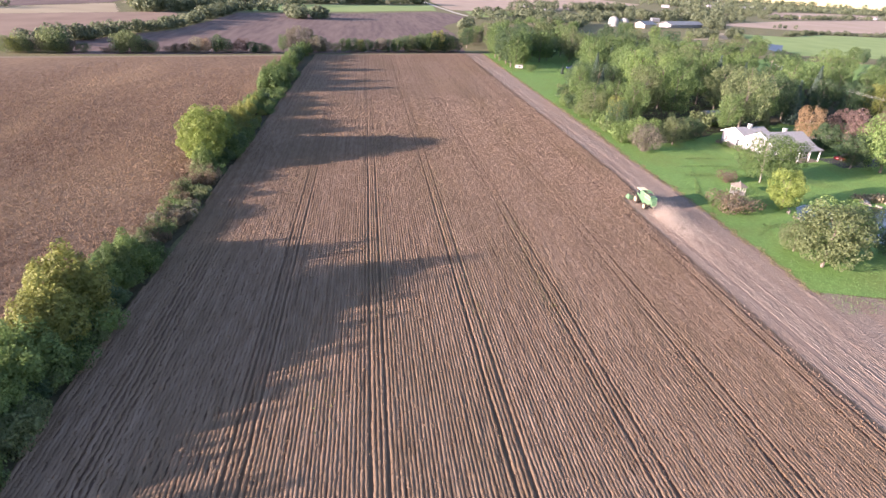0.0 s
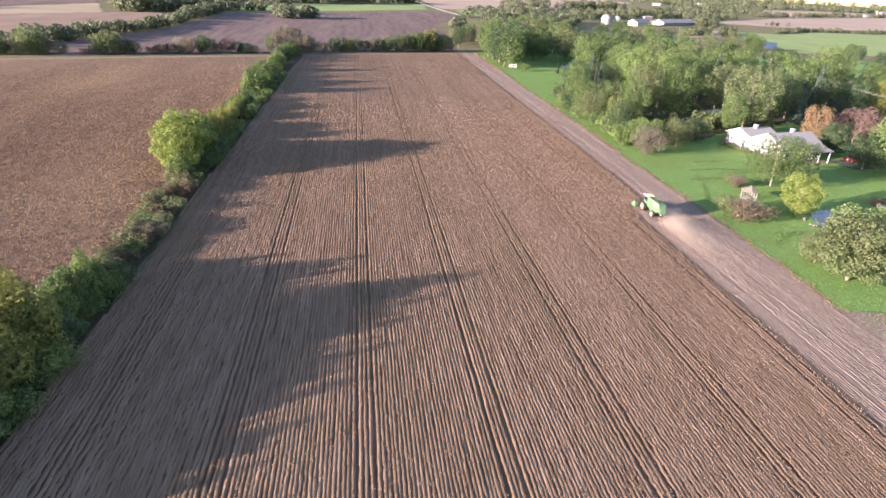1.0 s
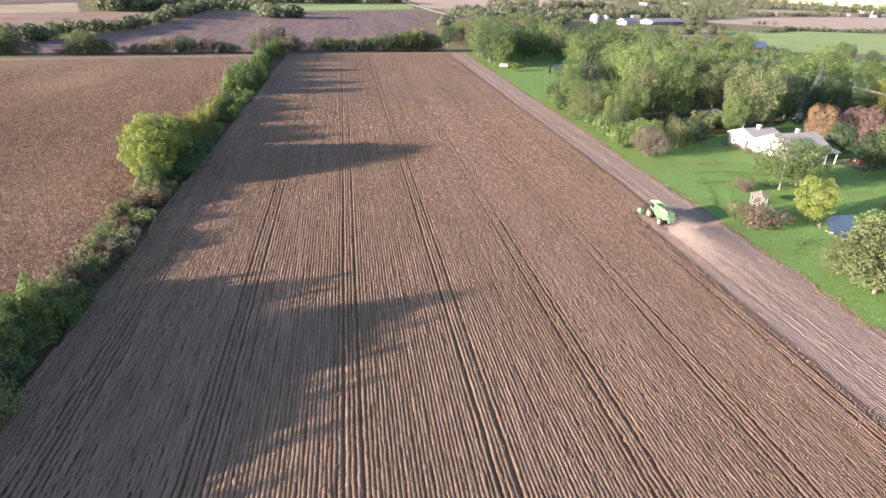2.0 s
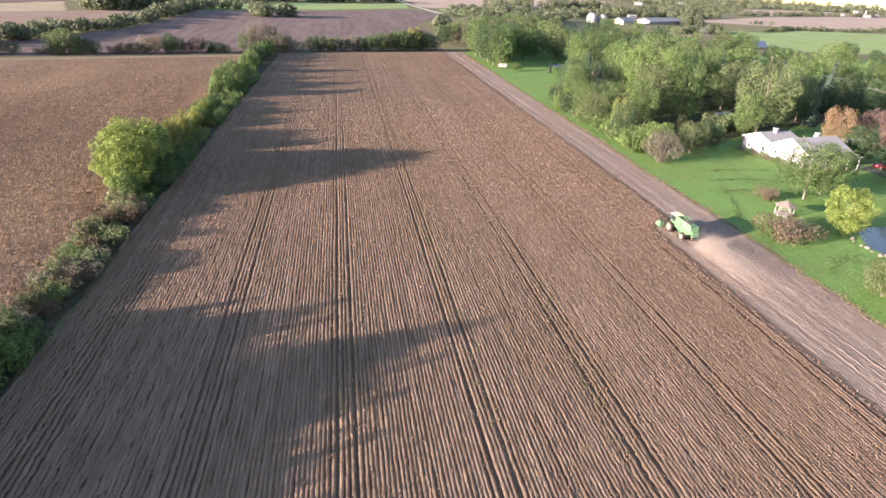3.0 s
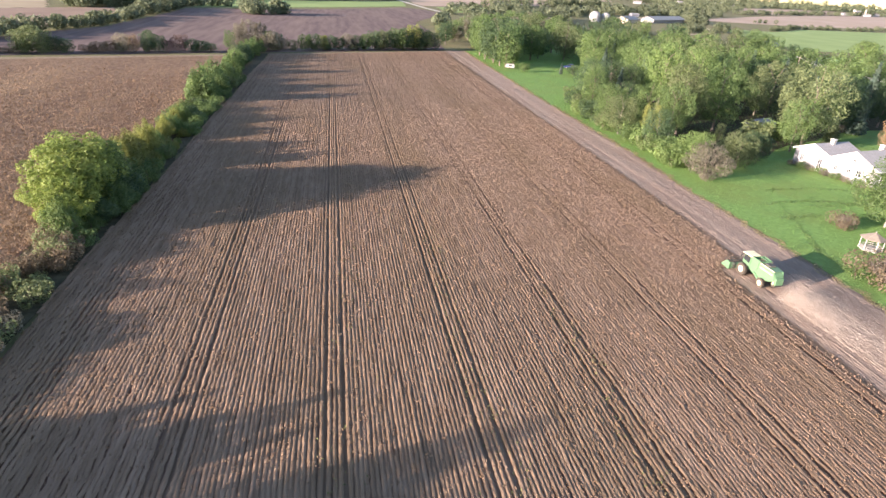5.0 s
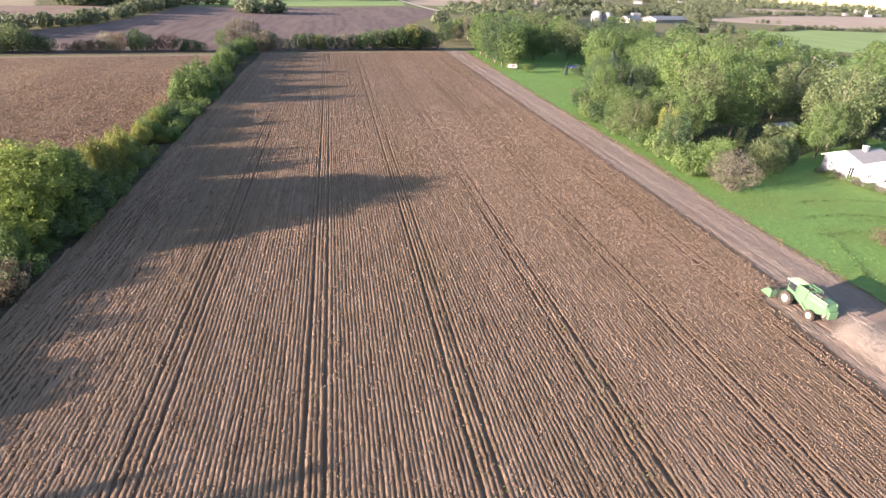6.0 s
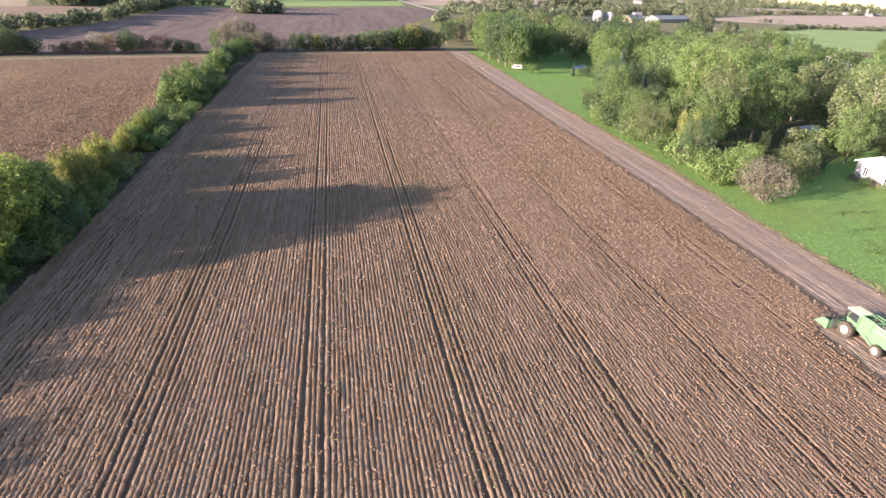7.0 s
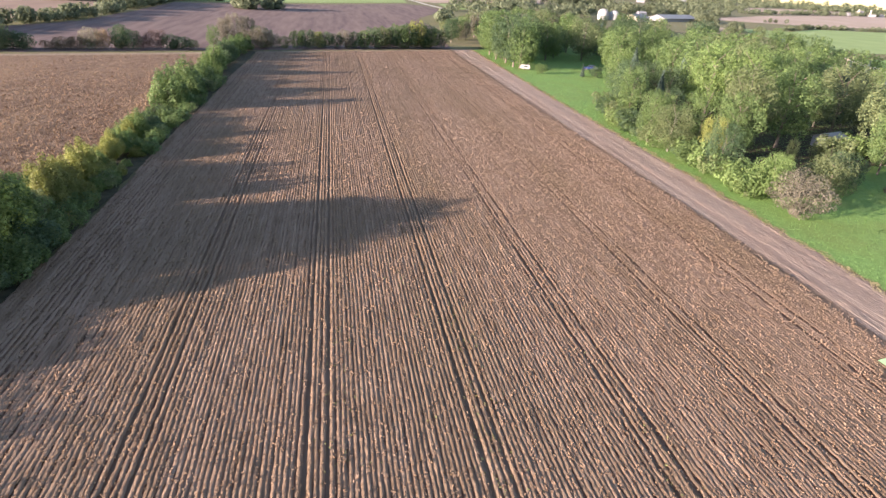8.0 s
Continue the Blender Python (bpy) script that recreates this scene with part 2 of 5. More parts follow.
def cards(rng, pts, nrm, size, flat=0.55):
    """Small folded leaf clumps at pts, facing about nrm."""
    n = len(pts)
    d = nrm + flat * rng.standard_normal((n, 3))
    d /= np.linalg.norm(d, axis=1)[:, None]
    a = np.cross(d, rng.standard_normal((n, 3)))
    a /= np.linalg.norm(a, axis=1)[:, None]
    b = np.cross(d, a)
    s = (size * rng.uniform(0.6, 1.35, n))[:, None]
    w = s * rng.uniform(0.45, 0.8, n)[:, None]
    V = np.stack([pts - a * s * 0.6, pts - b * w * 0.5 + d * s * 0.16, pts + a * s * 0.6, pts + b * w * 0.5 + d * s * 0.16], 1)
    tri = np.arange(n * 4).reshape(n, 4)
    return V.reshape(-1, 3), tri


# ---- crop rows ----
M["blade"] = ramp_mat("lawn_blades", [(0.3, (0.150, 0.285, 0.076)), (0.7, (0.20, 0.365, 0.106))], scale=0.4, detail=5, island=0.1, translucent=0.4, rough=0.6, patch=(0.139, 0.235, 0.070), patch_scale=0.12, patch_amount=0.8)
M["weed"] = ramp_mat("weed_leaves", [(0.3, (0.16, 0.17, 0.07)), (0.7, (0.24, 0.25, 0.11))], scale=0.6, island=0.2, translucent=0.4, rough=0.8)
M["dry_blade"] = ramp_mat("dry_verge_blades", [(0.3, (0.261, 0.235, 0.113)), (0.7, (0.365, 0.304, 0.174))], scale=0.5, detail=5, island=0.2, translucent=0.35, rough=0.8)


def smooth_noise(rng, shape, k):
    a = rng.standard_normal(shape)
    ker = np.hanning(k + 2)[1:-1]
    ker /= np.sqrt((ker ** 2).sum())
    return np.apply_along_axis(lambda r: np.convolve(r, ker, mode="same"), -1, a)


TRAM = 10.16          # a sprayer's width between tramlines
TRACKS = [c + TRAM * k for k in range(-2, 5) for c in (0.417, 1.69)]


def squeeze(x):
    """The rows beside a wheel track lean into it and leave a narrow slit."""
    out = np.zeros_like(x)
    for c in TRACKS:
        d = x - c
        out = np.where((np.abs(d) > 0.16) & (np.abs(d) < 0.48), -np.sign(d) * (0.095 if c < -18 else 0.050 if c < 8 else 0.040), out)
    return out


def crop_rows(name, xs, ys, base_w, top_w, height, keep, low, seed, material, ground=0.03, floor=0.0):
    """Rows of plants along y: low flat-topped ridges with uneven tops and sides. floor: how high the stems close the space between rows;
    keep(x, y): where the crop stands; low(x, y): 0 to 1, how beaten down."""
    rng = np.random.default_rng(seed)
    nx, ny = len(xs), len(ys)
    X, Y = np.meshgrid(xs, ys, indexing="ij")
    fine, wide = rng.standard_normal((nx, ny)), smooth_noise(rng, (nx, ny), 9)
    up = 1 - low(X, Y)
    rough = np.clip((np.abs(X - 4) - 9) / 10, 0, 1)          # rows close and break up towards the sides of the field
    wild = 1 + 2.5 * rough
    h = np.clip(height * (1 - 0.45 * rough) * (1 + (0.11 + 0.15 * rough) * fine + 0.12 * wide) * up, 0.01, None)
    deep = ground + floor * (1 + 0.3 * rough) * up
    cx = X + squeeze(X) + 0.014 * wild * rng.standard_normal((nx, ny)) + 0.022 * smooth_noise(rng, (nx, ny), 15)
    wb = base_w * (1 + 0.06 * rng.standard_normal((nx, ny))).clip(0.5, 1.5)
    wt = top_w * (1 + 0.28 * rng.standard_normal((nx, ny))).clip(0.3, 1.8)
    V = np.empty((nx, ny, 4, 3))
    dy = np.gradient(ys)[None, :] * 0.35
    for k, (ox, oz) in enumerate(((-wb / 2, 0 * h), (-wt / 2, h * (1 + 0.07 * rng.standard_normal((nx, ny)))), (wt / 2, h), (wb / 2, 0 * h))):
        V[:, :, k, 0] = cx + ox
        V[:, :, k, 1] = Y + dy * rng.uniform(-1, 1, (nx, ny))
        V[:, :, k, 2] = np.maximum(ground, deep + oz)
    idx = np.arange(nx * ny * 4).reshape(nx, ny, 4)
    q = []
    for k in range(3):
        q.append(np.stack([idx[:, :-1, k], idx[:, :-1, k + 1], idx[:, 1:, k + 1], idx[:, 1:, k]], -1))
    q = np.stack(q, 2)
    ok = keep(X[:, :-1], Y[:, :-1])
    q = q[ok].reshape(-1, 4)
    used, inv = np.unique(q, return_inverse=True)
    return fast_mesh(name, V.reshape(-1, 3)[used], inv.reshape(-1, 4), material)


def steps(*legs):
    out = []
    for a, b, d in legs:
        out.append(np.arange(a, b, d))
    return np.concatenate(out)


def cut_edge(y):
    return np.where(y < 90, 43.5, lerp_table(CUT_EDGE, y))


ROW = TRAM / 32


def in_field(x, y):
    edge = cut_edge(y)
    left = lerp_table(HEDGE_EDGE, y) + 0.3 * np.sin(y * 0.11)
    return (x < edge) & (x > left) & (y < far_end(x) - 3 + 0.8 * np.sin(x * 0.3))


def beaten(x, y):
    lowered = np.zeros_like(x)
    for i, c in enumerate(TRACKS):
        wob = 0.03 * np.sin(y * 0.06 + i) + 0.02 * np.sin(y * 0.31 + 2 * i)
        lowered = np.maximum(lowered, np.clip(1.5 - np.abs(x - c - wob) / 0.15, 0, 0.92))
    return np.maximum(lowered, np.clip(0.9 - (cut_edge(y) - x) / 1.5, 0, 0.75))


xs = TRACKS[0] + ROW * np.arange(-20, 220)
near = crop_rows("crop", xs, steps((-38, 21, 2.4), (21, 90, 0.48), (90, 165, 0.9), (165, 296, 1.6)), 0.315, 0.14, 0.07, in_field, beaten, 3, M["crop"], 0.03, 0.125)
tagged(new("soybean_stems", near), "low dense stems of the ripe soybean rows", "crop", kind="stuff")


def crop_plants(name, xs, y0, y1, per, size, grow, keep, low, foot, tall, seed, material, off=0.045):
    """Loose leafless plants along the rows: small folded tufts of uneven height, larger and fewer farther away. per: plants a unit of row; size: of a tuft; grow: at what power of the distance."""
    rng = np.random.default_rng(seed)
    ys = np.linspace(y0, y1, 2000)
    big = np.clip(ys / 55, 1, None) ** grow
    share_of = np.cumsum(1 / big)
    total = int(per * (y1 - y0) / 2000 * share_of[-1])
    X = np.repeat(xs, total)
    Y = np.interp(rng.uniform(share_of[0], share_of[-1], len(X)), share_of, ys)
    ok = keep(X, Y) & (low(X, Y) < rng.uniform(0.15, 0.6, len(X)))
    X, Y = X[ok], Y[ok]
    s = size * np.clip(Y / 55, 1, None) ** grow
    lump = 0.5 + 0.5 * np.sin(Y * 2.3 + 5.7 * np.sin(X * 4.1)) * np.sin(Y * 0.9 + X * 2.7)
    n = len(X)
    px, turn = X + squeeze(X) + rng.normal(0, off, n) * (1 + 0.7 * np.clip((np.abs(X - 4) - 9) / 10, 0, 1)), rng.uniform(0, 2 * np.pi, n)
    half = s * rng.uniform(0.35, 0.6, n)
    high = tall * (0.2 + 0.55 * rng.uniform(0, 1, n) + 0.25 * lump) * (s / size) ** 0.3
    dx, dy = half * np.cos(turn), half * np.sin(turn)
    lx, ly = high * rng.normal(0, 0.12, n), high * rng.normal(0, 0.5, n)
    z0, z1 = np.full(n, foot), foot + high
    top = rng.uniform(0.45, 1.0, n)
    V = np.stack([np.stack([px - dx, Y - dy, z0], 1), np.stack([px + dx, Y + dy, z0], 1),
                  np.stack([px + lx + dx * top, Y + ly + dy * top, z1], 1), np.stack([px + lx - dx * top, Y + ly - dy * top, z1 * rng.uniform(0.85, 1.0, n)], 1)], 1).reshape(-1, 3)
    return fast_mesh(name, V, np.arange(n * 4).reshape(n, 4), material)


tufts = crop_plants("plants", xs, 24, 190, 13.0, 0.085, 0.65, in_field, lambda x, y: np.maximum(beaten(x, y), np.clip((y - 90) / 150, 0, 0.6)), 0.13, 0.20, 4, M["crop"], 0.07)
tagged(new("soybean_rows", tufts), "ripe tan soybean plants in straight rows with wheel tracks", "crop", kind="stuff")


rng_w = np.random.default_rng(15)
WEEDS = [(11.6, 52, 0.8, 9), (12.2, 66, 0.9, 8), (10.9, 79, 0.5, 6), (20.4, 58, 0.5, 7), (21.4, 76, 0.6, 9), (0.9, 61, 0.9, 8), (12.0, 95, 0.7, 9), (2.4, 92, 0.8, 12), (8.0, 108, 1.2, 8), (-3.5, 40, 1.0, 4)]
P = np.concatenate([np.stack([cx + rng_w.normal(0, sx, 420), cy + rng_w.normal(0, sy, 420), rng_w.uniform(0.14, 0.3, 420)], 1) for cx, cy, sx, sy in WEEDS])
P = P[rng_w.uniform(0, 1, len(P)) < 0.5]
V, Q = cards(rng_w, P, rng_w.normal(0, 0.5, P.shape) + (0, 0, 0.8), 0.15, 0.5)
tagged(new("green_weeds", fast_mesh("weeds", V, Q, M["weed"])), "scattered green weeds among the ripe rows", "weeds", kind="stuff")


def in_west(x, y):
    edge = lerp_table(WEST_EDGE, y) + 0.5 * np.sin(y * 0.4)
    return (x < edge) & (y < far_end(x) - 3) & (x > -60 - 0.8 * y)


sheet("west_canopy", [(-29.4, -40), (-29.6, 75), (-31.2, 176), (-31.7, 251), (-330, 126), (-330, -40)], 0.06, M["crop_left"], "reddish-brown crop canopy of the west field", "field", 0.6)
west_xs = np.arange(-150.0, -29.0, 0.42)
tufts = crop_plants("plants_west", west_xs, 40, 245, 11.0, 0.085, 0.7, in_west, lambda x, y: np.clip((y - 70) / 280, 0, 0.58) + np.clip((-80 - x) / 150, 0, 0.5), 0.05, 0.20, 6, M["crop_left"], 0.11)
tagged(new("brown_crop_plants", tufts), "reddish-brown leafless plants of the west field", "crop", kind="stuff")

RUTS = [(1.9, 0.2), (5.3, 0.13)]      # from the standing crop, half width


def in_rut(x, y):
    out = np.zeros(np.shape(x), bool)
    for d, half in RUTS:
        out |= np.abs(x - cut_edge(y) - d - 0.08 * np.sin(y * 0.21 + d)) < half + 0.04
    return out


stub = crop_rows("stubble", np.arange(43.6, 60.0, ROW), steps((-38, 21, 2.4), (21, 120, 0.6), (120, 290, 2.0)), 0.24, 0.10, 0.085,
                 lambda x, y: (x < lerp_table(GRASS_EDGE, y) - 0.6) & (x > cut_edge(y)) & ~in_rut(x, y), lambda x, y: 0.3 + 0.25 * np.sin(x * 2.3 + 2 * np.sin(x * 0.9)) + 0.1 * np.sin(y * 0.13 + x), 8, M["stubble"], 0.05)
tagged(new("stubble_rows", stub), "cut bean stubble and chaff in low lines", "stubble", kind="stuff")


M["rut"] = ramp_mat("pressed_soil", [(0.3, (0.22, 0.16, 0.125)), (0.7, (0.31, 0.23, 0.18))], scale=1.5, stretch=(2, 0.3, 1), rough=0.95, bump=0.03, bump_scale=6)
for d, half in RUTS:
    ends = [(float(cut_edge(y)) + d + 0.08 * math.sin(y * 0.21 + d), y) for y in np.arange(22.0, 89.0, 3.5)] + [(float(cut_edge(y)) + d + 0.08 * math.sin(y * 0.21 + d), y) for y in np.arange(91.0, 285, 5.0)]
    sheet("wheel_rut", [(x - half, y) for x, y in ends] + [(x + half, y) for x, y in reversed(ends)], 0.058, M["rut"], "dark pressed wheel rut along the stubble strip", "track", 0.05)
# ---- lawn blades ----
def blades(name, x0, x1, y0, y1, count, size, keep, seed, material="blade", label="short sunlit blades of lawn grass"):
    rng = np.random.default_rng(seed)
    P = np.stack([rng.uniform(x0, x1, count), rng.uniform(y0, y1, count), np.full(count, 0.1)], 1)
    P = P[keep(P[:, 0], P[:, 1])]
    N = rng.normal(0, 0.45, P.shape) * (1, 1, 0.2) + (-0.25, 0, 1)
    V, Q = cards(rng, P, N, size, 0.1)
    V[:, 2] = np.clip(V[:, 2], 0.06, 0.14 + size * 0.25)
    return tagged(new(name, fast_mesh(name, V, Q, M[material])), label, "grass", kind="stuff")


def on_lawn(x, y):
    pond = ((x - 90.8) / 20.5) ** 2 + ((y - 80.0) / 10.5) ** 2 < 1
    built = np.hypot(x - 92.2, y - 123.9) < 10
    return (x > lerp_table(GRASS_EDGE, y) + 0.1) & ~pond & ~built


blades("lawn_grass", 53.5, 125, 52.5, 140, 80000, 0.13, on_lawn, 61)
def on_verge(x, y):
    d = x - lerp_table(GRASS_EDGE, y)
    wave = 0.45 * np.sin(y * 0.7) * np.sin(y * 0.23 + 1) + 0.3 * np.sin(y * 1.9)
    return (np.abs(d + 0.1 - wave) < 0.55)


blades("verge_grass", 53.5, 58, 57, 290, 60000, 0.14, on_verge, 63, "dry_blade", "tan dry grass between stubble and lawn")
def mower_marks(lines, seed):
    rng = np.random.default_rng(seed)
    Ps = []
    for x0, y0, x1, y1, bow, n in lines:
        f = rng.uniform(0, 1, n)
        Ps.append(np.stack([x0 + (x1 - x0) * f + rng.normal(0, 0.3, n), y0 + (y1 - y0) * f + bow * np.sin(f * np.pi) + rng.normal(0, 0.3, n), np.full(n, 0.12)], 1))
    P = np.concatenate(Ps)
    V, Q = cards(rng, P, rng.normal(0, 0.6, P.shape) + (0, 0, 0.8), 0.2, 0.2)
    V[:, 2] = np.clip(V[:, 2], 0.075, 0.25)
    tagged(new("mower_clumps", fast_mesh("clumps", V, Q, M["leaf_green"])), "darker clumps and mower lines in the lawn", "grass", kind="stuff")


mower_marks([(63.5, 109.7, 83.4, 107.5, 2, 380), (61.9, 104.3, 79.6, 102.5, 1.5, 300), (67.1, 115.5, 83.3, 115.5, 1, 200), (58.8, 93.3, 64.7, 107.3, -1, 220), (58.2, 84.2, 59.6, 96.1, 0.5, 240), (58.6, 75.0, 66.8, 79.7, 1, 200), (62.0, 79.1, 69.2, 78.1, -1, 160), (69.9, 108.9, 84.8, 113.1, -2, 240)], 64)
blades("clearing_grass", 55, 115, 140, 290, 26000, 0.28, on_lawn, 62)

# ---- far fields ----
sheet("tilled_field", [(-104, 229), (47, 291), (55, 385), (54, 442), (92, 560), (84, 610), (66, 625), (-4, 540), (-60, 492), (-92, 472), (-93, 390), (-96, 330), (-108, 299), (-118, 268), (-128, 262)], 0.08, M["far_brown"],
      "mauve-brown tilled field beyond the far hedge", "field", 1.0)
sheet("tan_field_northwest", [(-131, 236), (-137, 258), (-126, 283), (-114, 318), (-103, 370), (-128, 448), (-156, 421), (-197, 370), (-300, 240), (-300, 160)], 0.08, M["far_pink"], "pinkish-tan harvested field beyond the hedges", "field", 1)
sheet("straw_field_west", [(-197, 371), (-155, 423), (-187, 505), (-222, 412), (-330, 280), (-300, 243)], 0.09, M["far_tan_west"], "pale straw-coloured field in the distance", "field", 1.5)
sheet("brown_field_far_west", [(-224, 414), (-190, 508), (-230, 760), (-600, 760), (-600, 300), (-335, 284)], 0.09, M["far_brown"], "mauve-brown tilled field in the distance", "field", 1.5)
sheet("straw_field_far_west", [(-185, 510), (-120, 505), (-98, 640), (-225, 780)], 0.10, M["far_tan_west"], "pale straw-coloured field among far woods", "field", 1.5)
sheet("green_field_far", [(-92, 494), (-66, 504), (-6, 562), (72, 652), (80, 765), (-4, 675), (-90, 600)], 0.10, M["far_green"], "thin green field in the distance", "field", 1.5)
sheet("tan_field_north", [(90, 690), (104, 684), (176, 752), (343, 930), (640, 1420), (600, 2300), (220, 1750), (90, 900)], 0.10, M["far_tan"], "straw-coloured field by the far road", "field", 2)
sheet("green_field_mid", [(100, 570), (151, 640), (175, 736), (104, 668)], 0.09, M["far_green"], "green meadow strip beside the far road", "field", 1)
sheet("green_field_east", [(276, 362), (351, 368), (560, 470), (700, 640), (561, 618), (470, 600), (392, 538), (345, 545), (310, 470)], 0.12, M["far_green"],
      "bright green field behind the woods", "field", 1.0)
sheet("field_pond", [(272, 384), (276, 382), (316, 438), (310, 446), (276, 398)], 0.16, M["soil"], "small dark pond at the edge of the green field", "water", 0.5)
sheet("straw_track", [(250, 448), (290, 470), (330, 540), (326, 544), (284, 476), (248, 454)], 0.13, M["far_tan_west"], "pale dry strip behind the woods", "field", 0.5)
sheet("tan_field_east", [(455, 672), (528, 668), (660, 706), (900, 860), (1500, 1250), (1300, 1400), (681, 945), (400, 690)], 0.12, M["far_tan"], "pinkish-tan field beyond the green one", "field", 1.5)
sheet("tan_field_far_east", [(665, 985), (840, 1075), (1400, 1480), (1900, 1900), (1332, 1680), (941, 1420)], 0.12, M["far_tan"], "distant pinkish-tan field", "field", 2)
M["gravel"] = ramp_mat("pale_gravel_road", [(0.3, (0.42, 0.38, 0.32)), (0.7, (0.58, 0.53, 0.46))], scale=0.5, rough=0.95)
sheet("far_road", [(97, 552), (101, 556), (91, 637), (84, 748), (78, 900), (72, 900), (79.5, 748), (87, 630)], 0.16, M["gravel"], "pale gravel road between the far fields", "road")


# ---- trees ----
def leaf_shell(rng, lobes, n, size, inner=0.72, flat=0.55, floor=0.0):
    """Leaf clumps spread over the outer part of several lobes (centre and three half widths each)."""
    L = np.array(lobes, dtype=float)
    area = (L[:, 3] * L[:, 4] + L[:, 4] * L[:, 5] + L[:, 3] * L[:, 5])
    pick = rng.choice(len(L), size=int(n * 1.6), p=area / area.sum())
    u = rng.standard_normal((len(pick), 3))
    u /= np.linalg.norm(u, axis=1)[:, None]
    r = inner + (1.06 - inner) * rng.uniform(0, 1, len(pick)) ** 0.6
    P = L[pick, :3] + u * r[:, None] * L[pick, 3:]
    deep = np.zeros(len(P), bool)
    for k in range(len(L)):
        q = np.linalg.norm((P - L[k, :3]) / L[k, 3:], axis=1)
        deep |= (q < 0.66) & (pick != k)
    keep = ~deep & (P[:, 2] > floor)
    P, N = P[keep][:n], u[keep][:n]
    N[:, 2] += 0.25
    return cards(rng, P, N, size, flat)


def bark_tubes(bm, rng, h, r, spread, limbs=5, lean=0.0, start=0.25):
    top = Vector((lean, rng.uniform(-0.3, 0.3), h * 0.72))
    mid = Vector((lean * 0.3, 0, h * 0.35))
    rod(bm, (0, 0, -0.15), mid, r, r * 0.75, 7)
    rod(bm, mid, top, r * 0.75, r * 0.25, 6)
    for i in range(limbs):
        f = start + 0.45 * i / max(1, limbs - 1)
        a = 2.4 * i + rng.uniform(-0.4, 0.4)
        base = mid * (f / 0.35) if f < 0.35 else mid.lerp(top, (f - 0.35) / 0.37)
        end = base + Vector((math.cos(a) * spread, math.sin(a) * spread, h * rng.uniform(0.15, 0.3)))
        rod(bm, base, end, r * 0.4, r * 0.1, 5)


def lobe_set(rng, h, w, low, count, squash=1.0):
    """A crown from low to h, w wide: one core and smaller lobes set unevenly round it."""
    zc, rz = (low + h) / 2, (h - low) / 2
    out = [(0, 0, zc, w * 0.27, w * 0.27, rz * 0.85)]
    for i in range(count):
        a = 2.4 * i + rng.uniform(-0.5, 0.5)
        f = (i + 0.5) / count
        z = low + (h - low) * (0.16 + 0.70 * f)
        reach = w * 0.5 * math.sin(math.pi * (0.22 + 0.62 * (1 - f))) * rng.uniform(0.6, 1.0)
        s = w * rng.uniform(0.13, 0.22) * (1.1 - 0.3 * f) * (24 / max(count, 24)) ** 0.45
        out.append((math.cos(a) * reach, math.sin(a) * reach, z, s, s, s * rng.uniform(0.75, 1.0) * squash))
    return out


def spire_set(rng, h, w, low, count):
    """A ragged hedgerow crown: a bushy lower body with several narrow leading shoots above it."""
    out = [(0, 0, low + h * 0.26, w * 0.30, w * 0.30, h * 0.28)]
    for i in range(9):
        a = 2.4 * i + rng.uniform(-0.5, 0.5)
        reach, s = w * rng.uniform(0.22, 0.38), w * rng.uniform(0.14, 0.22)
        out.append((math.cos(a) * reach, math.sin(a) * reach, low + h * rng.uniform(0.12, 0.42), s, s, s * rng.uniform(0.85, 1.2)))
    for i in range(count):
        a, reach = 2.4 * i + 1, 0.0 if i == 0 else w * rng.uniform(0.12, 0.34)
        top = h * (1.0 if i == 0 else rng.uniform(0.62, 0.9))
        half, s = (top - h * 0.22) / 2, w * rng.uniform(0.10, 0.17)
        out.append((math.cos(a) * reach, math.sin(a) * reach, top - half, s, s, half))
    return out


def spire_mesh(name, seed, h, w, low, count, n, size):
    rng = np.random.default_rng(seed)
    V, Q = leaf_shell(rng, spire_set(rng, h, w, low, count), n, size, 0.55)
    return fast_mesh(name, V, Q, M["leaf_green"])


def crown_mesh(name, seed, h, w, low, lobes, n, size, squash=1.0, material=None):
    rng = np.random.default_rng(seed)
    V, Q = leaf_shell(rng, lobe_set(rng, h, w, low, lobes, squash), n, size)
    return fast_mesh(name, V, Q, material or M["leaf_green"])


def trunk_mesh(name, seed, h, r, spread, limbs=5, lean=0.0, material=None, start=0.25):
    bm = bmesh.new()
    bark_tubes(bm, random.Random(seed), h, r, spread, limbs, lean, start)
    return from_bm(name, bm, material or M["bark"])


def conifer_crown(name, seed, h, w, n, size):
    rng = np.random.default_rng(seed)
    f = rng.uniform(0, 1, n) ** 0.7
    z = h * (1 - f) * 0.95 + 0.4
    layer = 1 - 0.45 * np.mod(z / (h * 0.075), 1.0)
    a = rng.uniform(0, 2 * np.pi, n)
    r = w * 0.5 * f * layer * rng.uniform(0.75, 1.08, n)
    P = np.stack([r * np.cos(a), r * np.sin(a), z], 1)
    N = np.stack([np.cos(a), np.sin(a), 0.5 + 0 * a], 1)
    V, Q = cards(rng, P, N, size, 0.4)
    return fast_mesh(name, V, Q, M["needle"])


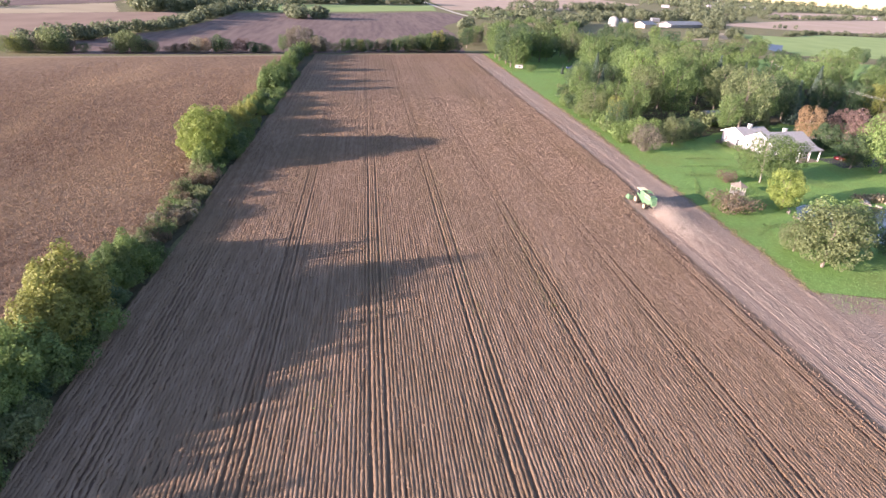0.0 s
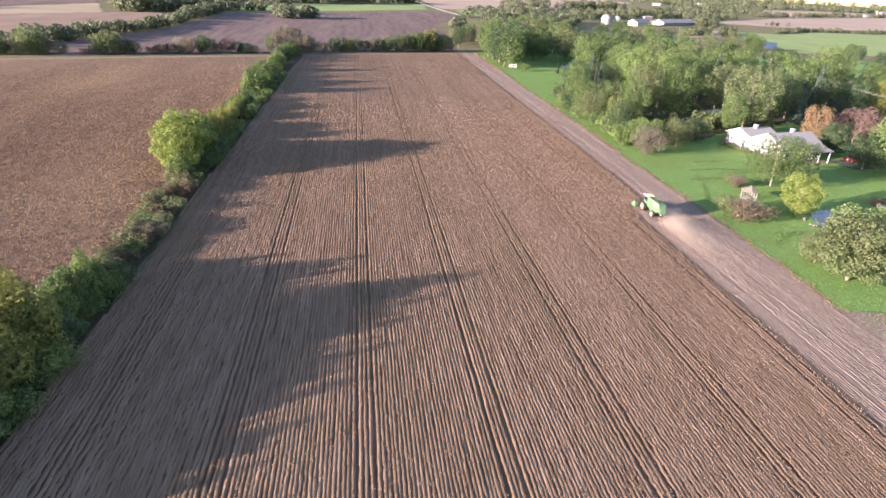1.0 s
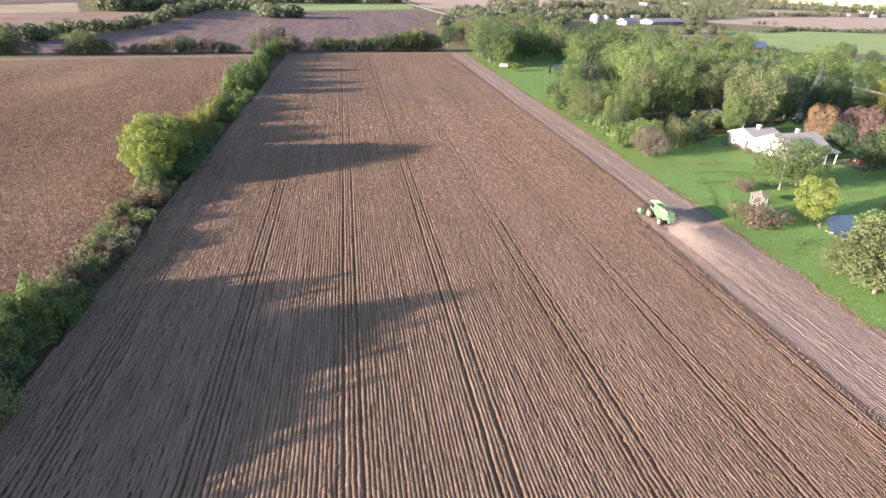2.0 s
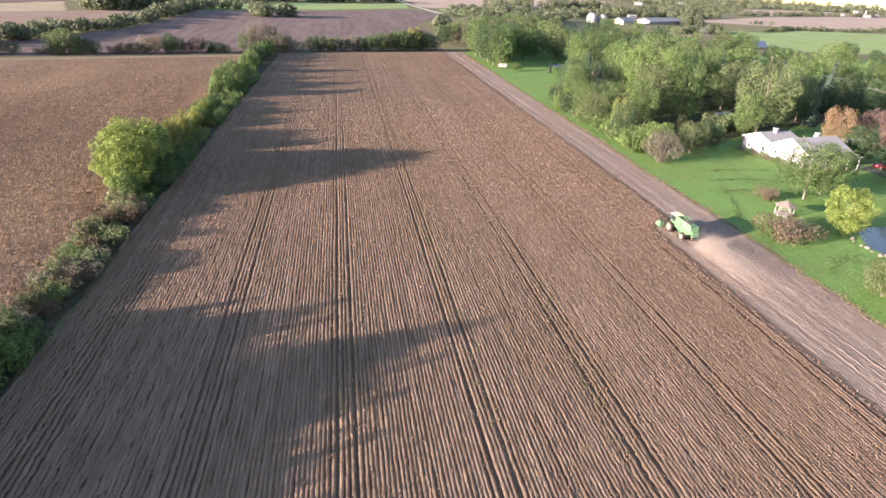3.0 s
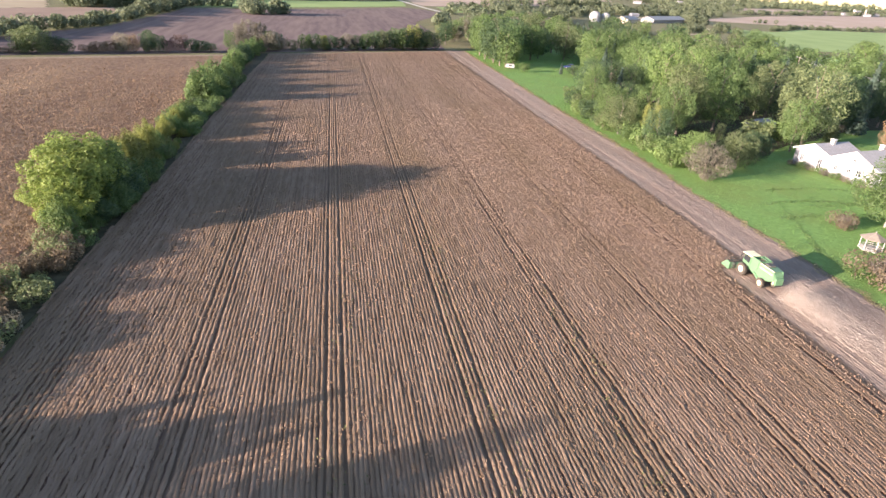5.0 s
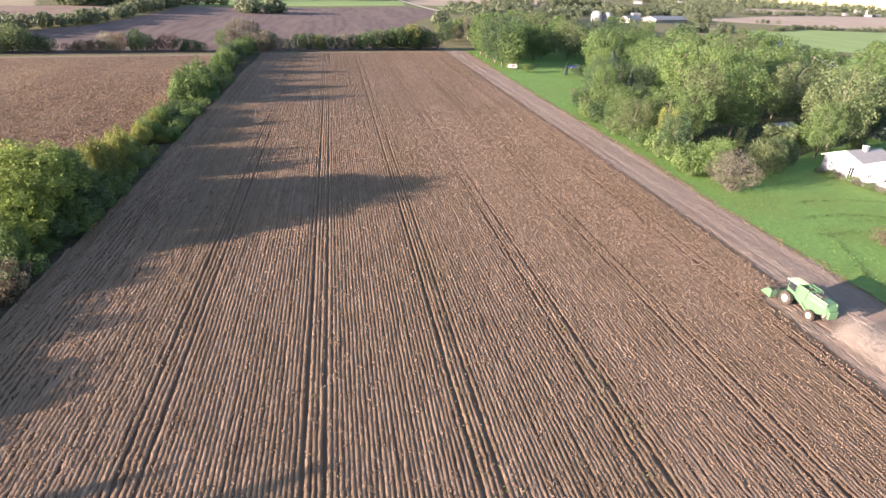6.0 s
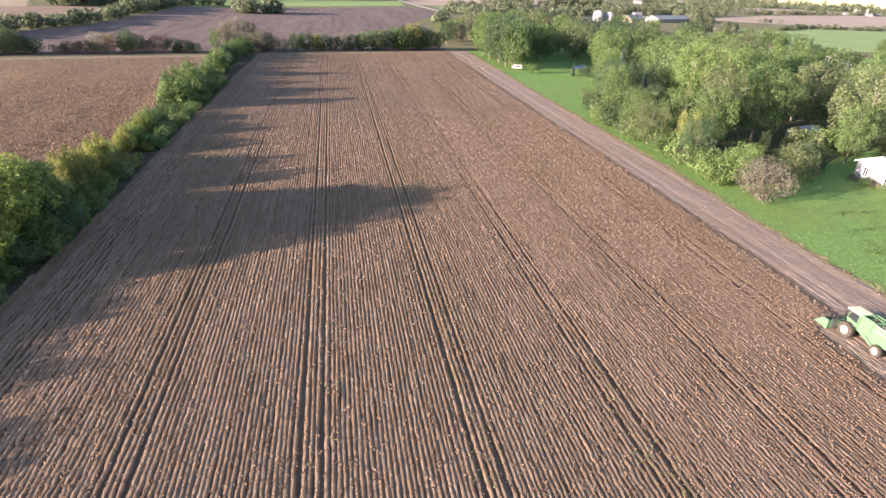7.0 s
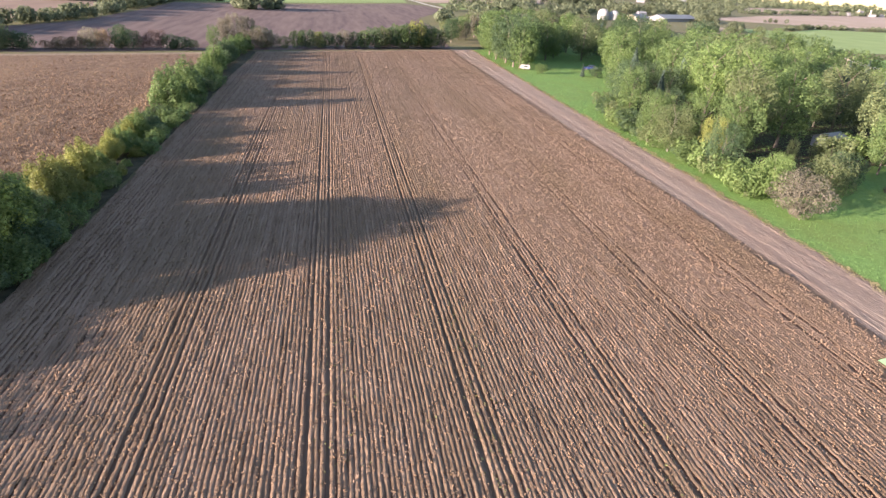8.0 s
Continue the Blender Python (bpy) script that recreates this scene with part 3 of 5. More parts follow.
def twig_mesh(name, seed, h, w, count):
    """A leafless shrub: many thin forked stems fanning from the base."""
    rng = random.Random(seed)
    bm = bmesh.new()
    for i in range(count):
        a, out = rng.uniform(0, 6.283), rng.uniform(0.1, 0.5) * w
        tip = Vector((math.cos(a) * out, math.sin(a) * out, h * (1 - 1.1 * (out / w) ** 2) * rng.uniform(0.75, 1.0)))
        root = Vector((math.cos(a) * out * 0.15, math.sin(a) * out * 0.15, -0.05))
        mid = root.lerp(tip, 0.5) + Vector((rng.uniform(-0.2, 0.2), rng.uniform(-0.2, 0.2), 0.25))
        rod(bm, root, mid, 0.03, 0.02, 3)
        rod(bm, mid, tip, 0.02, 0.01, 3)
        for k in range(3):
            q = mid.lerp(tip, rng.uniform(0.1, 0.9))
            rod(bm, q, q + Vector((rng.uniform(-0.6, 0.6), rng.uniform(-0.6, 0.6), rng.uniform(0.1, 0.7))), 0.02, 0.008, 3)
    return from_bm(name, bm, M["twig"])


# kinds of tree: nominal height, and a trunk and a crown mesh each
KINDS = {}
for i in range(5):      # hedgerow trees, seen from near
    KINDS["hedge%d" % i] = (8.0, trunk_mesh("trunk", 20 + i, 8, 0.17, 1.6, 5, 0.2, start=0.12),
                            spire_mesh("crown", 20 + i, 8.2, 7.0, 0.3, 10, 9500, 0.26))
for i in range(3):      # hedgerow trees farther along
    KINDS["line%d" % i] = (8.0, trunk_mesh("trunk", 30 + i, 8, 0.17, 1.6, 4, 0.2, start=0.12), spire_mesh("crown", 30 + i, 8.2, 7.0, 0.2, 8, 5200, 0.32))
for i in range(3):      # low hedge shrubs
    KINDS["shrub%d" % i] = (2.6, trunk_mesh("stems", 40 + i, 2.6, 0.06, 0.8, 5, 0.0, start=0.05), crown_mesh("crown", 40 + i, 2.7, 3.6, 0.05, 12, 1100, 0.22))
for i in range(6):      # woodland trees
    w = (9.5, 11, 8.5, 10.5, 9, 12)[i]
    KINDS["wood%d" % i] = (15.0, trunk_mesh("trunk", 60 + i, 15, 0.28, 2.8, 6, 0.3), crown_mesh("crown", 60 + i, 15.3, w, 0.8, 46, 9500, 0.27))
for i in range(4):      # the same farther off
    w = (10, 12, 9, 11)[i]
    KINDS["back%d" % i] = (15.0, trunk_mesh("trunk", 80 + i, 15, 0.28, 2.4, 3, 0.3), crown_mesh("crown", 80 + i, 15.3, w, 0.6, 34, 4200, 0.42))
for i in range(3):      # far hedge bushes
    KINDS["far%d" % i] = (8.0, trunk_mesh("trunk", 95 + i, 8, 0.2, 1.6, 3, 0.0, start=0.1), crown_mesh("crown", 95 + i, 8.2, 8.5, 0.0, 24, 2800, 0.37))
for i in range(2):      # broad round hedgerow trees
    KINDS["dome%d" % i] = (8.0, trunk_mesh("trunk", 50 + i, 8, 0.17, 1.6, 5, 0.2, start=0.12), crown_mesh("crown", 50 + i, 8.2, 6.4, 0.3, 32, 9500, 0.21))
KINDS["birch"] = (9.8, trunk_mesh("trunk", 110, 9.8, 0.13, 2.0, 6, 0.5, M["birch"], 0.3), crown_mesh("crown", 110, 9.9, 8.2, 0.9, 34, 9000, 0.20))
KINDS["willow"] = (7.6, trunk_mesh("trunk", 111, 7.6, 0.22, 2.0, 5, 0.2), crown_mesh("crown", 111, 7.8, 7.2, 0.5, 26, 8500, 0.215, 1.25))
KINDS["spruce"] = (10.0, trunk_mesh("trunk", 112, 10, 0.16, 0.3, 0, 0.0), conifer_crown("crown", 112, 10, 5.0, 1700, 0.5))
KINDS["bare"] = (7.0, twig_mesh("stem", 113, 6.0, 7.0, 60), crown_mesh("crown", 113, 6.6, 7.4, 0.0, 20, 5200, 0.2))
KINDS["mound"] = (2.2, twig_mesh("stem", 114, 2.0, 5.0, 90), crown_mesh("crown", 114, 2.2, 5.6, 0.0, 13, 1700, 0.2))


def plant(name, kind, x, y, h, label, leaf=None, wide=1.0, turn=None, group="", category="tree"):
    nominal, trunk, crown = KINDS[kind]
    s = h / nominal
    turn = (x * 37.3 + y * 91.7) % 360 if turn is None else turn
    root = thing(name, pose(x, y, 0.02, 0, 0, turn) @ Matrix.Diagonal((s * wide, s * wide, s, 1)), label, category, group)
    if trunk:
        share("trunk", trunk, root)
    c = share("crown", crown, root)
    if leaf:
        c.material_slots[0].link = "OBJECT"
        c.material_slots[0].material = M[leaf]
    return root


LEAFY = {"leaf_green": "green", "leaf_dark": "dark green", "leaf_light": "light green", "leaf_yellow": "yellowing", "leaf_olive": "grey-olive",
         "leaf_orange": "orange", "leaf_purple": "plum-red", "leaf_brown": "faded brown", "leaf_willow": "bright yellow-green", "needle": "blue-green", "leaf_grey": "grey-brown", "leaf_rust": "dry rust-brown"}

# hedgerow between the two fields: x, y, height, leaf
HEDGE = [(-28.4, 28.4, 3.9, "leaf_green"), (-28.3, 32.1, 4.4, "leaf_green"), (-28.7, 35.2, 5.1, "leaf_light"), (-28.2, 38.8, 5.8, "leaf_light"), (-28.4, 42.9, 6.3, "leaf_light"),
         (-28.5, 46.6, 6.7, "leaf_yellow"), (-28.7, 49.7, 7.4, "leaf_yellow"), (-28.3, 53.3, 8.4, "leaf_yellow"), (-27.6, 57.3, 5.1, "leaf_light"), (-27.4, 60.1, 5.3, "leaf_green"), (-26.8, 63.1, 5.6, "leaf_light"),
         (-26.5, 67.1, 3.9, "leaf_olive"),
         (-27.4, 100.9, 5.0, "leaf_light"), (-28.1, 104.0, 7.9, "leaf_willow"), (-28.7, 107.7, 10.4, "leaf_willow"), (-28.9, 110.8, 10.7, "leaf_willow"), (-27.9, 114.4, 8.6, "leaf_light"), (-27.5, 118.2, 5.0, "leaf_olive"),
         (-27.2, 121.6, 3.4, "leaf_olive"), (-27.8, 124.7, 6.1, "leaf_yellow"), (-27.7, 128.6, 4.8, "leaf_yellow"), (-27.6, 133.8, 5.5, "leaf_yellow"), (-27.3, 138.0, 2.7, "leaf_green"),
         (-27.3, 142.3, 4.2, "leaf_yellow"), (-27.0, 145.7, 3.9, "leaf_light"), (-26.7, 149.1, 2.9, "leaf_green"), (-26.7, 153.4, 4.8, "leaf_light")]
for i, (x, y, h, leaf) in enumerate(HEDGE):
    plant("hedgerow_tree", "dome%d" % (i % 2) if 102 < y < 114.5 else "hedge%d" % (i % 5), x + 0.4, y, h * (0.88 if 102 < y < 114.5 else 1.0), "%s ragged hedgerow tree leaning over the field edge" % LEAFY[leaf], leaf, 1.22 if 102 < y < 114.5 else 1.0 if y > 95 else 1.05, group="hedgerow trees")
    # outside y 116 to 150, darker leaves paint in the hedge's shadow side
    under = ("leaf_yellow" if i % 2 else "leaf_light") if 116 < y < 150 else "leaf_dark" if i % 2 else "leaf_green"
    plant("hedgerow_tree", "line%d" % ((i + 2) % 3), float(lerp_table(HEDGE_EDGE, y)) - 1.9, y + 2.0, h * 0.42, "%s smaller tree on the hedgerow's field side" % LEAFY[under], under, 1.5, group="hedgerow trees")
for y, h in [(30.1, 3.7), (33.8, 4.4), (37.0, 4.3), (40.9, 5.4), (44.5, 5.8), (48.2, 6.3), (51.4, 6.6), (55.3, 4.4), (61.2, 4.7), (64.5, 3.8), (105.9, 6.6), (109.4, 7.5), (112.6, 7.0), (116.3, 7.1), (119.9, 4.3),
             (123.3, 5.1), (126.6, 5.4), (131.2, 5.1), (135.7, 4.3), (140.3, 3.1), (144.1, 4.1), (147.5, 3.4), (151.8, 3.7), (155.2, 4.0)]:
    leaf = "leaf_light" if 90 < y < 122 or y < 45 else "leaf_yellow" if y < 56 or y > 122 else "leaf_green"
    plant("hedgerow_tree", "line%d" % (int(y) % 3), (float(lerp_table(HEDGE_EDGE, y)) + float(lerp_table(WEST_EDGE, y))) / 2 - 0.8, y, h, "%s slender tree within the hedgerow" % LEAFY[leaf], leaf, 0.9 if y > 90 else 1.2, group="hedgerow trees")
for i in range(11):
    y, h = 24.0 - 5.6 * i, (4.6, 5.4, 4.0)[i % 3]
    leaf = ("leaf_light", "leaf_green")[i % 2]
    plant("hedgerow_tree", "line%d" % (i % 3), -27.4, y, h, "%s slender tree within the hedgerow" % LEAFY[leaf], leaf, 1.35, group="hedgerow trees")
rng = random.Random(8)
LINE = [(157.1, 3.5), (161.1, 1.8), (164.3, 3.1), (167.5, 2.5), (171.6, 1.8), (175.6, 8.4), (178.1, 4.8), (181.1, 4.0), (184.8, 5.4), (189.2, 7.9), (192.5, 4.0), (196.5, 3.7), (200.0, 5.7), (203.4, 4.0), (207.3, 4.0), (210.9, 1.8), (213.4, 7.7), (216.0, 5.1),
        (219.3, 3.5), (222.5, 4.1), (225.1, 5.7), (228.7, 3.1), (232.3, 3.8), (236.9, 6.2), (239.9, 3.1), (242.8, 5.0), (246.2, 6.1), (249.6, 3.6), (252.5, 4.9), (255.8, 5.4), (259.0, 3.6), (262.2, 5.3), (265.0, 4.7)]
for y, h in LINE:
    leaf = rng.choice(["leaf_green", "leaf_dark", "leaf_dark", "leaf_green"])
    plant("hedgerow_tree", "line%d" % rng.randrange(3), (float(lerp_table(HEDGE_EDGE, y)) + float(lerp_table(WEST_EDGE, y))) / 2 + rng.uniform(-0.8, 0.8), y, h,
          "%s tree in the hedgerow between two fields" % LEAFY[leaf], leaf, 1.0 if h > 5.5 else 1.4, group="hedgerow trees")
for i in range(64):
    y = 67 + i * 0.56 + rng.uniform(-0.5, 0.5)
    x = rng.uniform(-28.6, -24.4)
    leaf = rng.choice(["leaf_olive", "leaf_rust", "leaf_grey", "leaf_green", "leaf_rust", "leaf_olive"])
    plant("hedge_shrub", "shrub%d" % rng.randrange(3), x, y, rng.uniform(1.2, 2.5), "low %s shrub in the hedgerow gap" % LEAFY[leaf], leaf, group="hedgerow shrubs", category="shrub")
for i in range(95):
    y = rng.choice([rng.uniform(26, 67), rng.uniform(102, 200)])
    x = rng.choice([float(lerp_table(HEDGE_EDGE, y)) - rng.uniform(0.6, 1.8), float(lerp_table(HEDGE_EDGE, y)) - rng.uniform(0.6, 1.8), float(lerp_table(WEST_EDGE, y)) + rng.uniform(0.2, 1.2)])
    leaf = rng.choice(["leaf_green", "leaf_light", "leaf_olive", "leaf_green"])
    plant("hedge_shrub", "shrub%d" % rng.randrange(3), x, y, rng.uniform(1.4, 2.8), "%s bush at the foot of the hedgerow" % LEAFY[leaf], leaf, group="hedgerow shrubs", category="shrub")

# trees at the hedgerow's far end
for x, y, h, leaf, kind in [(-31.8, 269.1, 9.7, "leaf_grey", "back2"), (-28.4, 269.2, 11.1, "leaf_grey", "back0"), (-24.8, 273.2, 10.1, "leaf_grey", "back2"), (-21.9, 271.2, 7.1, "leaf_green", "back3"),
                            (-34.4, 264.7, 7.3, "leaf_green", "back1"), (-18.8, 274.1, 5.8, "leaf_dark", "far1")]:
    plant("field_corner_tree", kind, x, y, h, "%s tall tree at the field corner" % LEAFY[leaf], leaf, 0.75, group="field corner trees")
# far hedge across the end of the fields: x, y, height, leaf, breadth
FAR_HEDGE = [(-122.5, 226.1, 5.8, "leaf_olive", 1.00), (-120.1, 227.0, 5.5, "leaf_yellow", 0.90), (-117.7, 228.0, 6.0, "leaf_olive", 1.00), (-115.8, 228.6, 4.5, "leaf_dark", 1.00),
             (-113.4, 229.6, 5.2, "leaf_grey", 1.00), (-111.2, 230.4, 7.0, "leaf_olive", 0.90), (-109.3, 231.1, 9.0, "leaf_olive", 0.90), (-107.1, 232.0, 7.5, "leaf_dark", 0.90),
             (-104.6, 232.9, 5.0, "leaf_grey", 1.00), (-100.8, 234.3, 3.5, "leaf_dark", 1.00), (-93.3, 237.2, 2.0, "leaf_rust", 1.20), (-90.3, 238.3, 6.9, "leaf_olive", 0.90),
             (-87.9, 239.3, 8.2, "leaf_olive", 1.00), (-85.1, 240.3, 6.9, "leaf_olive", 0.90), (-82.2, 241.4, 5.0, "leaf_dark", 1.10), (-79.8, 242.3, 4.5, "leaf_dark", 1.20),
             (-73.9, 244.5, 2.5, "leaf_rust", 1.20), (-71.3, 245.5, 3.5, "leaf_rust", 1.20), (-68.3, 246.7, 3.7, "leaf_rust", 1.10), (-64.9, 248.0, 6.0, "leaf_grey", 0.90),
             (-62.2, 249.0, 5.7, "leaf_brown", 0.80), (-58.0, 250.6, 7.0, "leaf_dark", 0.80), (-55.2, 251.7, 5.5, "leaf_dark", 1.00), (-52.4, 252.7, 4.0, "leaf_purple", 1.00),
             (-49.1, 253.9, 5.8, "leaf_purple", 0.90), (-45.7, 255.3, 4.3, "leaf_dark", 1.10), (-42.5, 256.4, 3.8, "leaf_dark", 1.20), (-40.0, 257.4, 3.0, "leaf_olive", 1.00),
             (-23.6, 265.6, 6.0, "leaf_grey", 0.90), (-20.4, 266.8, 7.0, "leaf_grey", 0.80), (-17.1, 268.0, 5.0, "leaf_grey", 1.00), (-13.4, 269.5, 3.9, "leaf_olive", 1.00),
             (-9.1, 271.1, 5.8, "leaf_green", 0.90), (-6.2, 272.2, 6.1, "leaf_dark", 1.00), (-2.3, 273.7, 5.6, "leaf_yellow", 0.80), (0.2, 274.6, 5.6, "leaf_dark", 1.00),
             (3.7, 276.0, 5.1, "leaf_dark", 1.00), (7.2, 277.3, 6.2, "leaf_grey", 0.90), (10.8, 278.7, 5.7, "leaf_dark", 0.90), (13.9, 279.9, 6.3, "leaf_green", 0.90),
             (17.6, 281.3, 7.1, "leaf_dark", 0.90), (20.2, 282.3, 7.7, "leaf_olive", 0.90), (24.0, 283.8, 7.5, "leaf_dark", 0.90), (27.3, 285.0, 8.3, "leaf_green", 1.00),
             (30.6, 286.3, 8.7, "leaf_dark", 0.90), (33.3, 287.4, 10.1, "leaf_yellow", 0.70), (36.1, 288.4, 8.8, "leaf_dark", 0.90), (39.5, 289.7, 7.7, "leaf_green", 0.90),
             (43.0, 291.0, 7.1, "leaf_dark", 0.90)]
for i, (x, y, h, leaf, wide) in enumerate(FAR_HEDGE):
    plant("far_hedge_tree", "far%d" % (i % 3), x, y + 2.0, h, "%s bushy tree in the far hedge" % LEAFY[leaf], leaf, wide * 0.95 * max(1.0, 4.5 / h), group="far hedge trees")
    if h > 4 and i % 2:
        plant("far_hedge_tree", "far%d" % ((i + 1) % 3), x + rng.uniform(-2, 2), y + rng.uniform(1, 4), h * 0.5, "low grey-olive bush in the far hedge", "leaf_olive", 1.3, group="far hedge trees")

# ---- woods east of the field ----
WOOD = [(62.3, 121.8), (58.2, 164.7), (68.7, 191.9), (83.7, 230.0), (101.9, 274.3), (63.7, 262.9), (62.2, 247.4), (59.7, 246.6), (56.2, 298.2), (126.1, 325.8), (149.1, 293.5), (140.0, 245.6), (180.3, 220.4), (207.3, 170.4), (152.9, 159.0), (125.8, 156.7), (92.0, 139.1), (84.1, 133.6), (70.2, 125.5)]


def inside(poly, x, y):
    c = False
    for i in range(len(poly)):
        (x0, y0), (x1, y1) = poly[i - 1], poly[i]
        if (y0 > y) != (y1 > y) and x < (x1 - x0) * (y - y0) / (y1 - y0) + x0:
            c = not c
    return c


NAMED = [("bare_bush", "bare", 61.1, 121.6, 6.7, "leaf_grey", 1.0, "leafless grey-brown bush at the wood's corner", "bush"),
         ("woodland_bush", "willow", 71.0, 127.8, 6.4, "leaf_olive", 1.05, "rounded grey-olive bush beside the lawn", "bush"),
         ("woodland_bush", "willow", 77.8, 132.7, 5.4, "leaf_dark", 1.1, "rounded dark green bush beside the lawn", "bush"),
         ("woodland_bush", "willow", 62.2, 128.2, 6.2, "leaf_light", 0.9, "light green bush at the wood's edge", "bush"),
         ("yellow_tree", "birch", 62.6, 143.9, 8.4, "leaf_yellow", 0.6, "small yellow-leaved tree at the wood's edge", "tree"),
         ("woodland_tree", "birch", 59.5, 151.0, 8.3, "leaf_olive", 1.0, "grey-olive tree at the wood's edge", "tree"),
         ("birch_tree", "birch", 75.4, 100.6, 9.9, "leaf_green", 1.15, "green pale-barked slender tree on the lawn by the house", "tree"),
         ("birch_tree", "birch", 80.4, 102.8, 8.9, "leaf_green", 1.15, "green pale-barked tree in front of the white house", "tree"),
         ("willow_tree", "dome1", 69.9, 86.2, 7.3, "leaf_willow", 1.0, "bright yellow-green round tree by the pond", "tree"),
         ("pond_tree", "dome0", 60.9, 64.6, 9.4, "leaf_olive", 1.2, "grey-olive leafy tree beside the pond", "tree"),
         ("pond_tree", "dome1", 65.2, 68.6, 8.6, "leaf_light", 1.2, "green leafy tree beside the pond", "tree"),
         ("pond_bush", "willow", 60.2, 69.5, 4.5, "leaf_olive", 1.0, "grey-olive bush on the pond bank", "bush"),
         ("pond_bush", "willow", 73.3, 67.3, 4.8, "leaf_dark", 1.0, "dark green bush on the pond bank", "bush"),
         ("pond_bush", "willow", 78.0, 65.7, 3.8, "leaf_brown", 1.0, "brownish bush on the pond bank", "bush"),
         ("spruce_tree", "spruce", 105.0, 144.8, 7.4, "leaf_olive", 1.1, "small grey-green spruce behind the white house", "tree"),
         ("spruce_tree", "spruce", 119.2, 153.6, 12.5, None, 0.85, "tall slim blue-green spruce by the woods", "tree"),
         ("autumn_tree", "birch", 108.6, 132.9, 9.7, "leaf_orange", 0.8, "orange autumn tree with a pale trunk", "tree"),
         ("yellow_tree", "wood5", 108.9, 152.3, 10.9, "leaf_light", 0.75, "broad yellow-olive tree behind the house", "tree"),
         ("autumn_tree", "willow", 119.9, 133.2, 8.9, "leaf_purple", 1.1, "plum-red autumn tree by the drive", "tree"),
         ("autumn_tree", "willow", 128.8, 131.4, 8.4, "leaf_purple", 1.0, "dull red autumn tree by the drive", "tree"),
         ("garden_tree", "dome0", 103.6, 111.3, 8.0, "leaf_dark", 1.1, "dark green spreading tree beside the porch", "tree"),
         ("garden_tree", "dome1", 105.4, 122.5, 7.6, "leaf_dark", 1.0, "dark green spreading tree beside the drive", "tree"),
         ("garden_tree", "willow", 108.7, 108.9, 13.1, "leaf_light", 0.8, "tall light green tree by the drive", "tree"),
         ("garden_tree", "willow", 122.6, 112.7, 11.6, "leaf_light", 0.8, "light green garden tree beyond the drive", "tree"),
         ("yellow_tree", "wood1", 152.5, 160.7, 12.5, "leaf_yellow", 1.0, "broad golden-yellow autumn tree", "tree"),
         ("yellow_tree", "wood3", 166.5, 157.1, 11.2, "leaf_yellow", 1.0, "broad golden-yellow autumn tree", "tree"),
         ("garden_tree", "wood2", 139.0, 142.2, 8.9, "leaf_olive", 1.0, "grey-olive tree beyond the drive", "tree"),
         ("garden_tree", "wood4", 153.0, 137.0, 11.8, "leaf_green", 1.0, "green tree beyond the drive", "tree"),
         ("garden_tree", "wood0", 170.0, 133.4, 13.1, "leaf_light", 1.0, "light green tree beyond the drive", "tree"),
         ("bare_bush", "mound", 68.6, 100.6, 2.1, "leaf_rust", 0.68, "dry brown shrub patch behind the gazebo", "bush"),
         ("bare_bush", "mound", 60.6, 85.4, 3.0, "leaf_rust", 1.0, "mound of dry brown stems on the lawn", "bush"),
         ("woodland_bush", "shrub0", 90.1, 148.6, 4.0, "leaf_olive", 1.1, "grey-olive shrub in front of the shed", "bush"),
         ("woodland_bush", "shrub1", 93.4, 148.3, 4.2, "leaf_light", 1.1, "light green shrub in front of the shed", "bush"),
         ("woodland_bush", "shrub2", 87.3, 145.6, 4.4, "leaf_olive", 1.1, "grey-olive shrub in front of the shed", "bush"),
         ("woodland_bush", "shrub0", 97.6, 149.5, 3.8, "leaf_green", 1.1, "green shrub in front of the shed", "bush"),
         ("clearing_bush", "spruce", 77.4, 234.0, 3.9, None, 0.9, "small dark spruce in the clearing", "bush"),
         ("clearing_bush", "shrub1", 65.2, 236.8, 2.8, "leaf_green", 0.9, "green shrub in the clearing", "bush"),
         ("clearing_bush", "shrub0", 81.3, 233.2, 3.4, "leaf_dark", 1.0, "dark green shrub in the clearing", "bush")]
for name, kind, x, y, h, leaf, wide, label, cat in NAMED:
    plant(name, kind, x, y, h, label, leaf, wide, category=cat)

# leaf litter whose dark tone also paints shade into gaps between the trees
sheet("wood_floor", [(64.8, 128.1), (60.1, 165.0), (70.6, 192.4), (85.6, 230.5), (104.0, 273.8), (136.1, 289.2), (140.0, 245.6), (180.3, 220.4), (203.9, 171.8), (152.5, 160.7), (125.4, 158.2), (91.6, 141.7), (83.7, 136.1), (71.8, 130.0)], 0.11, M["litter"],
      "leaf litter under the wood, coloured dark for the shaded gaps", "ground", 0.8)
hedge_ys = list(range(-40, 261, 10))
sheet("hedge_floor", [(float(lerp_table(HEDGE_EDGE, y)) - 0.1, y) for y in hedge_ys] + [(float(lerp_table(WEST_EDGE, y)) + 0.3, y) for y in reversed(hedge_ys)], 0.125, M["litter"],
      "dark leaf litter and bare earth under the hedgerow", "ground", 0.3)
SHED = (96.1, 155.9)
rng = random.Random(21)
spots = [(x, y, 3.0) for _, _, x, y, *_ in NAMED]
tries = 0
